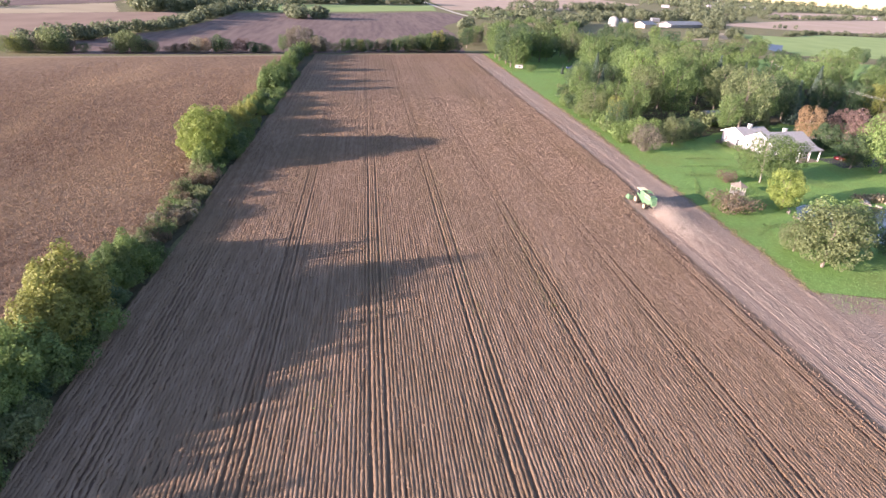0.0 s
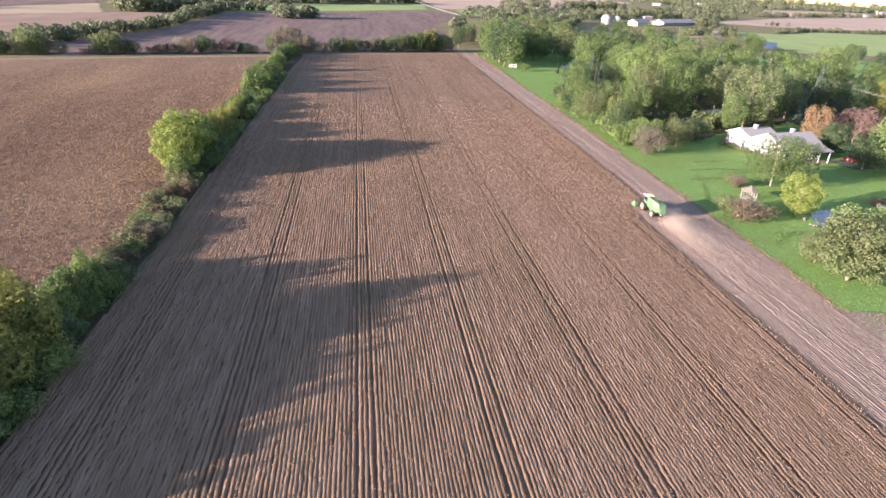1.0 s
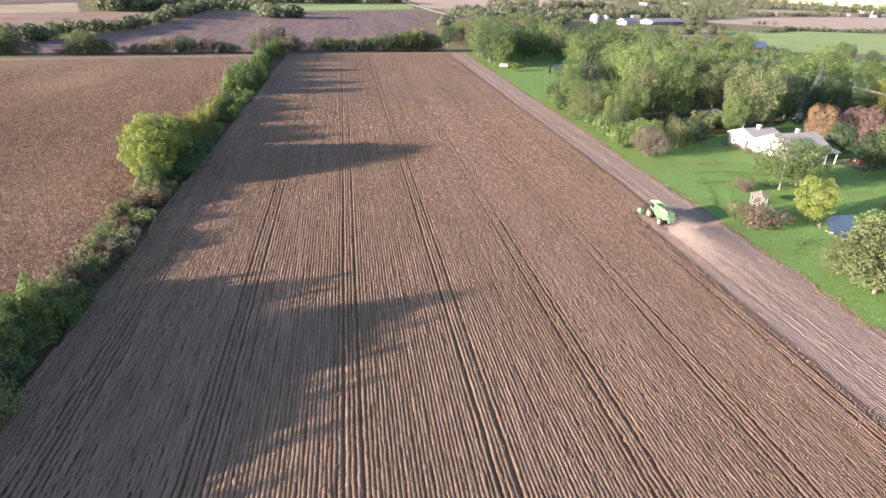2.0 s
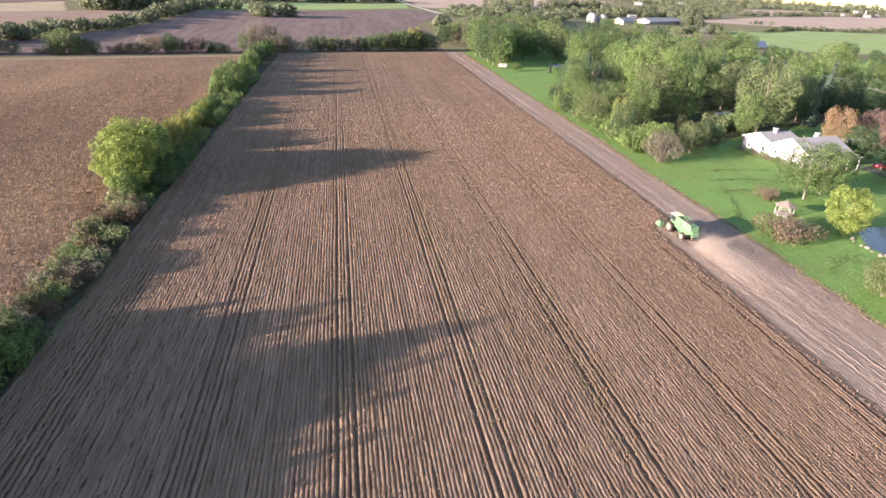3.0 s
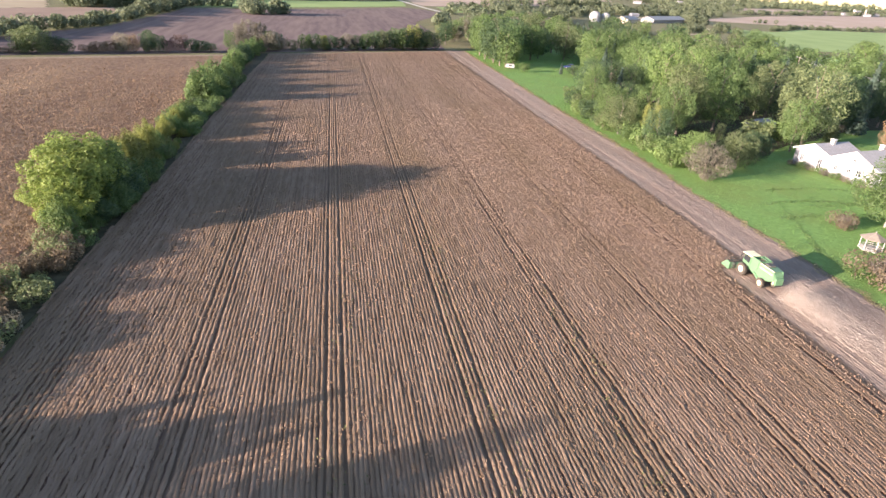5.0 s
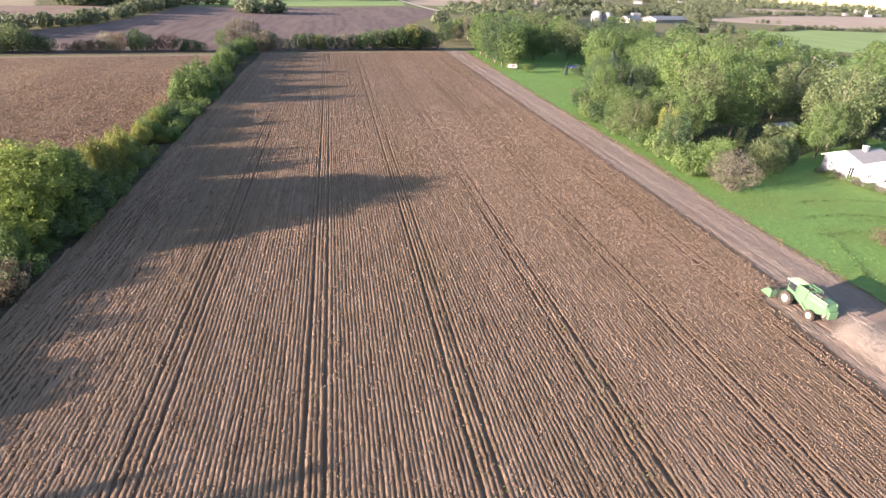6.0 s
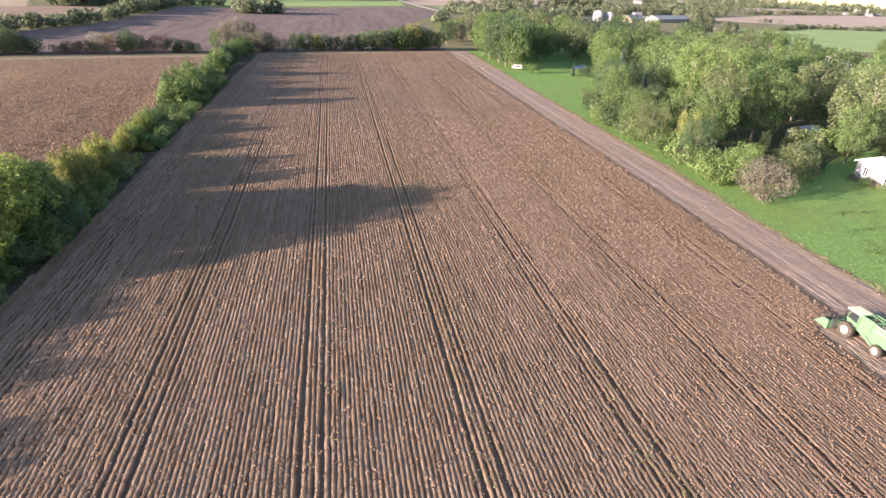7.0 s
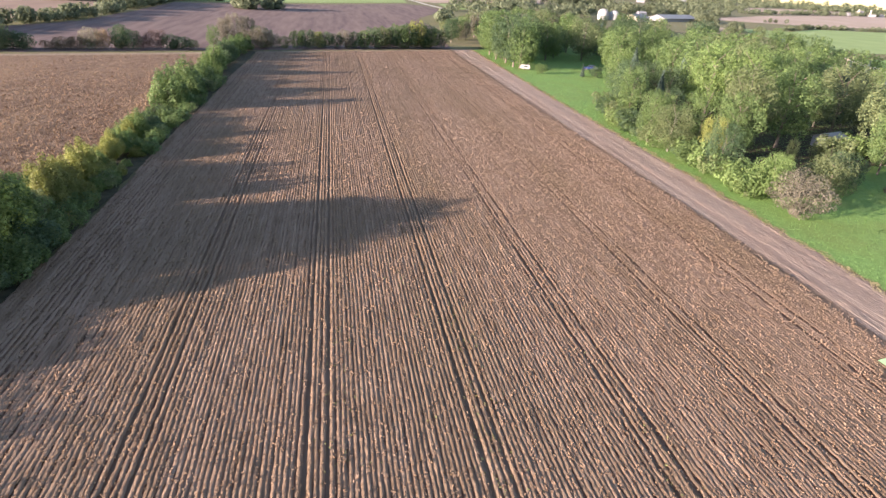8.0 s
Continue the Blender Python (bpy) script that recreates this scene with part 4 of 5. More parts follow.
while tries < 9000:
    tries += 1
    x, y = rng.uniform(54, 260), rng.uniform(118, 360)
    if not inside(WOOD, x, y) or math.dist((x, y), SHED) < 11.5 or (abs(x - 148) < 4 and y < 188):
        continue
    if math.sin(x * 0.17 + 1.3) * math.sin(y * 0.15 + 0.6) > 0.66 and x > 66:      # dark openings
        continue
    gap = 6.8 if y < 190 and x < 120 else 8.0
    if any(math.dist((x, y), s[:2]) < max(gap * 0.75, (gap + s[2]) / 2) for s in spots):
        continue
    spots.append((x, y, gap))
    edge = x < 72 + max(0, (y - 178) * 0.4) and y < 200
    leaf = rng.choice(["leaf_green", "leaf_green", "leaf_light", "leaf_green", "leaf_dark", "leaf_olive", "leaf_dark", "leaf_green"])
    h = rng.uniform(8.5, 12.5) if edge or y < 138 else rng.choice([rng.uniform(13, 18), rng.uniform(9.5, 13)])
    if y > 236 and x < 78:
        h = rng.uniform(13, 16.5)
    along = ((x - 70) * 30.4 + (y - 130.5) * 31.4) / 1910
    if -0.1 < along < 1.0 and abs((x - 70) * 31.4 - (y - 130.5) * 30.4) / 43.7 < 5.5:      # low growth in front of the shed
        h = rng.uniform(3.2, 4.6)
    if rng.random() < 0.08:
        plant("woodland_spruce", "spruce", x, y, h * 0.85, "dark blue-green spruce among the broadleaf wood", None, 0.9, group="woodland spruces")
        continue
    kind = ("wood%d" % rng.randrange(6)) if y < 215 and x < 170 else ("back%d" % rng.randrange(4))
    plant("woodland_tree", kind, x, y, h, "%s broadleaf tree in the wood beside the field" % LEAFY[leaf], leaf, rng.uniform(0.8, 1.1), group="woodland trees")
for i in range(60):       # undergrowth along the wood's front
    y = rng.uniform(128, 190)
    x = float(lerp_table(GRASS_EDGE, y)) + 3.2 + rng.uniform(0, 3.5) + max(0, (y - 172) * 0.3)
    leaf = rng.choice(["leaf_green", "leaf_dark", "leaf_olive", "leaf_light"])
    plant("edge_shrub", "shrub%d" % rng.randrange(3), x, y, rng.uniform(2.0, 4.2), "%s undergrowth shrub along the wood's edge" % LEAFY[leaf], leaf, group="edge shrubs", category="shrub")
for i in range(46):       # scattered trees behind the wood
    x, y = rng.uniform(175, 330), rng.uniform(230, 470)
    if y < 470 - (x - 175) * 0.9:
        leaf = rng.choice(["leaf_green", "leaf_olive", "leaf_light", "leaf_dark"])
        plant("scattered_tree", "back%d" % rng.randrange(4), x, y, rng.uniform(7, 12), "%s tree on open ground behind the wood" % LEAFY[leaf], leaf, 0.95, group="scattered trees")
# line of trees on the field's east side, past the clearing
for i in range(16):
    y = 246 + i * 3.1
    leaf = rng.choice(["leaf_green", "leaf_light", "leaf_green"])
    plant("field_edge_tree", "back%d" % rng.randrange(4), float(lerp_table(GRASS_EDGE, y)) + 5 + rng.uniform(0, 5), y, rng.uniform(10.5, 15),
          "%s tall tree along the field's east edge" % LEAFY[leaf], leaf, 0.8, group="field edge trees")


for i in range(130):       # farther trees north of the wood
    f = rng.random()
    x, y = 62 + 80 * f + rng.uniform(-16, 16), 312 + 150 * f + rng.uniform(-22, 22)
    leaf = rng.choice(["leaf_green", "leaf_dark", "leaf_olive", "leaf_green", "leaf_grey"])
    plant("distant_tree", "back%d" % rng.randrange(4), x, y, rng.uniform(6.5, 11), "%s tree beyond the clearing" % LEAFY[leaf], leaf, rng.uniform(0.8, 1.1), group="distant trees")


# ---- distant woods and hedges, too far to count ----
def far_woods(name, lines, label, leaf, seed, per=42):
    """Clumps of crowns along lines: (x0, y0, x1, y1, half width, tree height, number)."""
    rng = np.random.default_rng(seed)
    Vs, Qs, base = [], [], 0
    for x0, y0, x1, y1, half, h, count in lines:
        f = rng.uniform(0, 1, count)
        px, py = x0 + (x1 - x0) * f + rng.uniform(-half, half, count), y0 + (y1 - y0) * f + rng.uniform(-half, half, count)
        hh = h * rng.uniform(0.55, 1.1, count)
        for x, y, t in zip(px, py, hh):
            u = rng.standard_normal((per, 3))
            u /= np.linalg.norm(u, axis=1)[:, None]
            w = t * rng.uniform(0.4, 0.62)
            P = np.array([x, y, t * 0.52]) + u * np.array([w, w, t * 0.5]) * rng.uniform(0.7, 1.05, (per, 1))
            P[:, 2] = P[:, 2].clip(0.4, None)
            V, Q = cards(rng, P, u, t * 0.33 * (42 / per) ** 0.45, 0.5)
            Vs.append(V)
            Qs.append(Q + base)
            base += len(V)
    me = fast_mesh(name, np.concatenate(Vs), np.concatenate(Qs), M[leaf])
    return tagged(new(name, me), label, "trees", kind="stuff")


far_woods("diagonal_hedge", [(-131, 252, -116, 272, 4, 6, 14), (-116, 272, -112, 300, 3, 6, 18), (-112, 300, -100, 338, 3, 5.5, 26), (-100, 338, -98, 400, 3, 5.5, 34), (-98, 400, -98, 478, 4, 7, 40)],
          "dull green hedge running away between far fields", "leaf_haze", 31, 130)
far_woods("north_woods", [(-150, 440, -106, 486, 8, 10, 40), (-100, 498, -72, 520, 6, 7, 18), (-160, 520, -90, 640, 30, 10, 60), (-52, 446, -26, 466, 5, 8, 26), (-60, 490, -46, 500, 5, 7, 8), (-70, 640, 80, 800, 12, 10, 70),
                          (-224, 416, -330, 290, 6, 6, 30), (-400, 800, 60, 1000, 40, 14, 120), (66, 420, 76, 470, 5, 7, 18)],
          "hazy dull green woods along the far fields", "leaf_haze", 32, 100)
far_woods("east_woods", [(120, 470, 190, 560, 22, 9, 60), (120, 570, 200, 690, 25, 9, 50), (215, 620, 300, 700, 18, 9, 40), (255, 470, 296, 500, 8, 7, 14), (352, 600, 392, 690, 10, 8, 26),
                         (190, 790, 420, 980, 24, 11, 80), (330, 720, 520, 840, 30, 11, 70), (392, 545, 470, 606, 3, 5, 30), (470, 606, 561, 624, 3, 5, 24), (561, 624, 780, 760, 4, 5, 40), (300, 480, 345, 548, 5, 7, 10), (480, 690, 530, 712, 6, 6, 6),
                         (640, 960, 900, 1130, 10, 8, 50), (900, 1130, 1500, 1520, 16, 9, 60), (500, 940, 940, 1440, 60, 12, 120)],
          "green woods and hedges receding to the east", "leaf_haze", 33, 170)
far_woods("horizon_woods", [(700, 1470, 1900, 2050, 90, 14, 240), (900, 1750, 3400, 2550, 150, 18, 260)], "hazy woods below the east horizon", "leaf_haze", 35)
far_woods("horizon_ridge", [(-900, 1500, 300, 2300, 90, 24, 160), (300, 2300, 2000, 3300, 120, 26, 180), (2000, 3300, 3800, 2500, 120, 26, 180)],
          "blue-green wooded ridge on the horizon", "leaf_haze", 34)


# ---- painted and built materials ----
def paint(name, base, rough=0.45, spec=0.5, wear=0.12, scale=3.0, metal=0.0):
    dark = tuple(c * (1 - wear) for c in base)
    return ramp_mat(name, [(0.35, dark), (0.65, base)], scale=scale, rough=rough, spec=spec, metal=metal)


M["green_paint"] = paint("faded_green_paint", (0.105, 0.225, 0.115), 0.6)
M["cream_paint"] = paint("cream_paint", (0.78, 0.72, 0.45), 0.5)
M["dark_metal"] = paint("dusty_dark_metal", (0.09, 0.085, 0.075), 0.6, 0.4, 0.4)
M["tyre"] = paint("dusty_rubber", (0.09, 0.075, 0.062), 0.9, 0.2, 0.4)
M["beans"] = paint("heaped_beans", (0.36, 0.26, 0.15), 0.9, 0.2, 0.3, 14)
M["glass"] = paint("dark_glass", (0.03, 0.035, 0.04), 0.06, 0.6, 0.1)
# white siding, its colour dimmed to stand for sun only grazing the wall
M["dimmed_white_siding"] = ramp_mat("dimmed_white_siding", [(0.35, (0.26, 0.25, 0.265)), (0.65, (0.32, 0.31, 0.325))], scale=1.2, stretch=(0.3, 0.3, 6), rough=0.6, bump=0.012, bump_scale=5)
M["shingle"] = ramp_mat("grey_shingles", [(0.3, (0.25, 0.245, 0.24)), (0.7, (0.40, 0.39, 0.38))], scale=3.5, stretch=(1, 1, 3), rough=0.9, bump=0.02, bump_scale=7,
                        patch=(0.30, 0.29, 0.27), patch_scale=0.5, patch_amount=0.5)
M["tan_roof"] = paint("weathered_tan_shingles", (0.25, 0.215, 0.175), 0.9, 0.2, 0.3, 6)
M["old_white"] = paint("weathered_white_paint", (0.36, 0.35, 0.325), 0.6, 0.3, 0.2)
M["trim"] = paint("white_trim", (0.80, 0.80, 0.78), 0.5)
M["brick"] = paint("pale_chimney_brick", (0.62, 0.58, 0.53), 0.85, 0.2, 0.25, 9)
M["rock"] = ramp_mat("pale_rock", [(0.3, (0.17, 0.15, 0.125)), (0.7, (0.33, 0.30, 0.255))], scale=2.5, rough=0.9, bump=0.08, bump_scale=5)
M["asphalt"] = ramp_mat("worn_asphalt", [(0.3, (0.06, 0.06, 0.062)), (0.7, (0.11, 0.108, 0.105))], scale=1.5, rough=0.9)
M["pole_wood"] = ramp_mat("weathered_pole", [(0.3, (0.22, 0.18, 0.14)), (0.7, (0.38, 0.33, 0.27))], scale=5, stretch=(1, 1, 0.1), rough=0.9)
# car red, darkened in the base colour for the shade it stands in
M["red_paint"] = paint("shade_dark_red_paint", (0.14, 0.012, 0.015), 0.3)
M["blue_paint"] = paint("deep_blue_paint", (0.03, 0.06, 0.20), 0.3)
M["white_paint"] = paint("white_paint", (0.80, 0.80, 0.80), 0.35)
M["steel_roof"] = paint("pale_steel_roof", (0.33, 0.33, 0.32), 0.7, 0.15, 0.15, 0.2)
M["tan_wall"] = paint("tan_wall", (0.55, 0.45, 0.36), 0.8, 0.2, 0.15, 0.3)
M["reed"] = leaf_mat("dry_reeds", (0.30, 0.24, 0.14), (0.48, 0.40, 0.26))
water = bpy.data.materials.new("pond_water")
water.use_nodes = True
wb = water.node_tree.nodes["Principled BSDF"]
wb.inputs["Base Color"].default_value = (0.012, 0.018, 0.022, 1)
wb.inputs["Roughness"].default_value = 0.06
wb.inputs["IOR"].default_value = 1.33
rip = water.node_tree.nodes.new("ShaderNodeTexNoise")
rip.inputs["Scale"].default_value = 1.4
rbp = water.node_tree.nodes.new("ShaderNodeBump")
rbp.inputs["Strength"].default_value, rbp.inputs["Distance"].default_value = 0.25, 0.05
water.node_tree.links.new(rip.outputs[0], rbp.inputs["Height"])
water.node_tree.links.new(rbp.outputs[0], wb.inputs["Normal"])


# ---- combine harvester ----
def wheel(parent, x, y, r, w, rim_r, name):
    m = Matrix.Translation((x, y, r)) @ pose(0, 0, 0, 0, 90, 0)
    bm = bmesh.new()
    lathe(bm, [(rim_r, -w * 0.42), (r * 0.88, -w * 0.5), (r, -w * 0.36), (r, w * 0.36), (r * 0.88, w * 0.5), (rim_r, w * 0.42)], m, 28)
    for i in range(22):     # tread lugs
        a = 2 * math.pi * i / 22
        for side in (-1, 1):
            bmesh.ops.create_cube(bm, size=1, matrix=m @ pose(0, 0, 0, 0, 0, math.degrees(a) + side * 4) @ Matrix.Translation((r + 0.015, 0, side * w * 0.2)) @ pose(0, 0, 0, side * 28, 0, 0) @ Matrix.Diagonal((0.06, 0.06, w * 0.42, 1)))
    tyre = part(name, bm, M["tyre"], parent, "dusty black lugged tyre")
    bm = bmesh.new()
    lathe(bm, [(rim_r * 0.99, -w * 0.43), (rim_r * 0.9, -w * 0.46), (rim_r * 0.4, -w * 0.48), (rim_r * 0.4, w * 0.48), (rim_r * 0.9, w * 0.46), (rim_r * 0.99, w * 0.43)], m, 24)
    part("rim", bm, M["cream_paint"], tyre, "cream-yellow wheel rim")


def combine(x, y):
    c = thing("combine_harvester", pose(x, y, 0.06, 0, 0, 0.8) @ Matrix.Scale(0.83, 4), "faded green combine harvester cutting the edge of the crop", "harvester")
    bm = bmesh.new()     # separator body, seen from its side: y, z
    prism(bm, [(-0.8, 1.15), (-0.8, 2.6), (-2.6, 2.68), (-4.85, 2.68), (-5.3, 2.35), (-5.4, 1.65), (-4.8, 1.4), (-4.2, 1.1), (-2.0, 0.8)], "x", -0.60, 0.60, 0.05)
    part("body", bm, M["green_paint"], c)
    for sx in (-1, 1):
        bm = bmesh.new()
        prism(bm, [(-0.85, 1.35), (-0.9, 2.88), (-2.25, 2.88), (-2.2, 1.75), (-1.6, 1.3)], "x", sx * 0.65 - 0.05, sx * 0.65 + 0.05, 0.02)
        part("side_panel", bm, M["green_paint"], c, "front green side panel")
        bm = bmesh.new()
        prism(bm, [(-2.45, 1.85), (-2.4, 2.76), (-5.05, 2.74), (-5.35, 1.7), (-3.9, 1.5)], "x", sx * 0.65 - 0.05, sx * 0.65 + 0.05, 0.02)
        panel = part("side_panel", bm, M["green_paint"], c, "long green rear side panel")
        bm = bmesh.new()
        box(bm, sx * 0.705 - 0.012, -4.9, 2.26, sx * 0.705 + 0.012, -2.7, 2.34)
        part("stripe", bm, M["cream_paint"], panel, "pale yellow stripe")
        bm = bmesh.new()
        prism(bm, [(-1.6, 1.15), (-1.9, 1.3), (-2.9, 0.75), (-2.7, 0.6)], "x", sx * 0.68 - 0.06, sx * 0.68 + 0.06, 0.01)
        part("belt_guard", bm, M["green_paint"], c, "sloping green belt guard")
    part("top_cover", box(bmesh.new(), -0.66, -5.0, 2.72, 0.66, -2.8, 2.80, 0.03), M["green_paint"], c)
    part("edge_rail", box(bmesh.new(), -0.72, -5.05, 2.78, -0.62, -2.5, 2.86, 0.01), M["cream_paint"], c, "pale rail along the roof edge")
    part("straw_hood", box(bmesh.new(), -0.55, -5.6, 1.2, 0.55, -5.33, 2.1, 0.06), M["green_paint"], c)
    for dims in ((-0.72, -2.4, 2.6, -0.66, -0.85, 3.02), (1.10, -2.4, 2.3, 1.16, -0.85, 2.9), (-0.66, -0.91, 2.4, 1.10, -0.85, 2.95), (-0.66, -2.4, 2.5, 1.10, -2.34, 2.95)):
        part("tank_wall", box(bmesh.new(), *dims, 0.012), M["green_paint"], c, "open grain tank wall")
    part("tank_floor", box(bmesh.new(), 0.62, -2.34, 2.25, 1.10, -0.91, 2.4), M["green_paint"], c)
    bm = bmesh.new()
    bmesh.ops.create_cone(bm, cap_ends=True, segments=14, radius1=0.85, radius2=0.12, depth=0.36, matrix=Matrix.Translation((0.2, -1.62, 2.72)) @ Matrix.Diagonal((1, 0.8, 1, 1)))
    part("grain_heap", bm, M["beans"], c, "heap of harvested beans in the tank")
    part("engine_cover", box(bmesh.new(), -0.3, -3.8, 2.79, 0.55, -2.8, 2.98, 0.05), M["dark_metal"], c, "dusty dark engine cover")
    part("exhaust_pipe", rod(bmesh.new(), (0.45, -3.1, 2.75), (0.45, -3.1, 3.25), 0.06), M["dark_metal"], c)
    bm = bmesh.new()
    rod(bm, (0.95, -1.2, 2.7), (0.92, -4.0, 2.55), 0.12, 0.12, 12)
    rod(bm, (0.92, -3.95, 2.58), (0.95, -4.35, 2.3), 0.13, 0.16, 12)
    part("unloading_pipe", bm, M["green_paint"], c, "long green unloading pipe folded back")
    # cab over the front axle
    cab = part("cab", prism(bmesh.new(), [(-0.75, 1.4), (-0.75, 2.82), (0.45, 2.82), (0.66, 2.0), (0.5, 1.4)], "x", -0.66, 0.55, 0.05), M["green_paint"], c)
    for sx in (-0.67, 0.56):
        part("side_window", prism(bmesh.new(), [(-0.6, 1.85), (-0.6, 2.74), (0.35, 2.74), (0.54, 2.0)], "x", sx - 0.01, sx + 0.01), M["glass"], cab, "dark side window")
    bm = bmesh.new()
    bm.faces.new([bm.verts.new(p) for p in ((-0.6, 0.69, 2.0), (0.5, 0.69, 2.0), (0.5, 0.5, 2.78), (-0.6, 0.5, 2.78))])
    bmesh.ops.solidify(bm, geom=bm.faces[:], thickness=0.02)
    part("windscreen", bm, M["glass"], cab, "large dark windscreen")
    part("roof", box(bmesh.new(), -0.80, -0.85, 2.83, 0.66, 0.8, 3.0, 0.06), M["cream_paint"], cab, "pale cream cab roof")
    part("platform", box(bmesh.new(), -1.2, -0.6, 1.4, -0.68, 0.5, 1.47, 0.01), M["dark_metal"], c)
    bm = bmesh.new()
    for k in range(4):
        box(bm, -1.55, 0.82, 0.4 + 0.25 * k, -1.2, 1.2, 0.44 + 0.25 * k)
    box(bm, -1.57, 0.80, 0.35, -1.53, 0.84, 1.9)
    box(bm, -1.57, 1.18, 0.35, -1.53, 1.22, 1.9)
    part("ladder", bm, M["dark_metal"], c, "dark metal access ladder")
    for sx in (-1, 1):
        arm = part("mirror_arm", rod(bmesh.new(), (sx * 0.6, 0.55, 2.5), (sx * 1.05, 0.65, 2.5), 0.025), M["dark_metal"], cab)
        part("mirror", box(bmesh.new(), sx * 1.05 - 0.11, 0.62, 2.3, sx * 1.05 + 0.11, 0.68, 2.65, 0.02), M["dark_metal"], arm)
    for sx in (-1, 1):
        wheel(c, sx * 0.98, 0.0, 0.8, 0.46, 0.42, "front_wheel")
        wheel(c, sx * 0.92, -3.6, 0.60, 0.34, 0.34, "rear_wheel")
    part("front_axle", rod(bmesh.new(), (-0.9, 0, 0.8), (0.9, 0, 0.8), 0.2), M["dark_metal"], c)
    part("rear_axle", rod(bmesh.new(), (-0.9, -3.6, 0.6), (0.9, -3.6, 0.6), 0.13), M["dark_metal"], c)
    part("feeder_house", prism(bmesh.new(), [(-0.6, 0.9), (-0.6, 1.5), (1.35, 0.9), (1.35, 0.3)], "x", -0.45, 0.45, 0.03), M["green_paint"], c)
    # cutting header
    W = 1.75
    h = new("header")
    h.parent = c
    tagged(h, "wide green cutting header with a turning reel")
    part("back_wall", prism(bmesh.new(), [(1.4, 0.2), (1.4, 1.05), (1.5, 1.05), (1.55, 0.3), (2.7, 0.12), (2.7, 0.06), (1.5, 0.06)], "x", -W, W), M["green_paint"], h)
    bm = rod(bmesh.new(), (-W + 0.1, 1.85, 0.45), (W - 0.1, 1.85, 0.45), 0.18, 0.18, 14)
    for i in range(26):
        px = -W + 0.15 + i * 0.128
        bmesh.ops.create_cube(bm, size=1, matrix=Matrix.Translation((px, 1.85, 0.45)) @ pose(0, 0, 0, math.degrees(i * 0.9), 0, 14 if px < 0 else -14) @ Matrix.Translation((0, 0, 0.21)) @ Matrix.Diagonal((0.02, 0.2, 0.1, 1)))
    part("auger", bm, M["dark_metal"], h, "dusty cross auger")
    bm = rod(bmesh.new(), (-W, 2.35, 0.9), (W, 2.35, 0.9), 0.06, 0.06, 10)
    for k in range(6):
        a = 2 * math.pi * k / 6 + 0.3
        by, bz = 2.35 + 0.45 * math.cos(a), 0.9 + 0.45 * math.sin(a)
        rod(bm, (-W, by, bz), (W, by, bz), 0.03, 0.03, 6)
        for px in (-W + 0.1, -0.8, 0.8, W - 0.1):
            rod(bm, (px, 2.35, 0.9), (px, by, bz), 0.025, 0.025, 5)
        for t in range(17):
            px = -W + 0.1 + t * 0.205
            rod(bm, (px, by, bz), (px, by + 0.03, bz - 0.2), 0.008, 0.005, 3)
    part("reel", bm, M["dark_metal"], h, "six-bat pick-up reel")
    for sx in (-1, 1):
        part("crop_divider", prism(bmesh.new(), [(1.35, 0.1), (1.35, 1.1), (1.9, 1.15), (2.4, 0.8), (3.05, 0.12), (2.95, 0.06)], "x", sx * (W + 0.06) - 0.08, sx * (W + 0.06) + 0.08, 0.02),
             M["green_paint"], h, "pointed green crop divider")
    part("cutter_bar", box(bmesh.new(), -W, 2.68, 0.08, W, 2.8, 0.13), M["dark_metal"], h)
    return c


combine(45.7, 88.6)

# fine dust hanging behind the harvester
rng2 = np.random.default_rng(50)
nd = 85000
dy = -rng2.gamma(1.1, 5.5, nd)
keep = dy > -42
dy = dy[keep]
spread = 0.75 + 0.07 * -dy
P = np.stack([46.05 + 0.03 * -dy + rng2.normal(0, 1, len(dy)) * spread, 83.0 + dy, 0.12 + np.abs(rng2.normal(0, 1, len(dy))) * (1.0 + 0.03 * -dy)], 1)
P = P[(P[:, 1] < 82.8)]
V, Q = cards(rng2, P, rng2.standard_normal(P.shape), 0.03, 1.0)
M["dust"] = paint("pale_chaff", (0.44, 0.375, 0.32), 0.95, 0.1, 0.1, 2)
tagged(new("chaff_dust", fast_mesh("chaff", V, Q, M["dust"])), "pale chaff and dust drifting behind the harvester", "dust", kind="stuff")


# ---- white house ----
def gable_block(parent, x0, x1, y0, y1, eave, ridge, over=0.45):
    """Walls with west and east gables, and two roof slabs, ridge along x."""
    ym = (y0 + y1) / 2
    part("wall", prism(bmesh.new(), [(y0, 0.0), (y1, 0.0), (y1, eave), (ym, ridge - 0.02), (y0, eave)], "x", x0, x1), M["dimmed_white_siding"], parent, "white siding walls")
    k = (ridge - eave) / (ym - y0)
    for sy, ye in ((-1, y0 - over), (1, y1 + over)):
        ze = eave - k * over
        roof = part("roof", prism(bmesh.new(), [(ye, ze + 0.02), (ym, ridge + 0.02), (ym, ridge + 0.20), (ye, ze + 0.16)], "x", x0 - over, x1 + over), M["shingle"], parent, "grey shingled roof slope")
        part("gutter", box(bmesh.new(), x0 - over, ye - 0.06, ze, x1 + over, ye + 0.05, ze + 0.14, 0.01), M["trim"], roof, "white gutter")
        part("barge_board", prism(bmesh.new(), [(ye, ze - 0.06), (ym, ridge - 0.06), (ym, ridge + 0.16), (ye, ze + 0.14)], "x", x0 - over - 0.05, x0 - over - 0.004), M["trim"], roof, "white barge board")


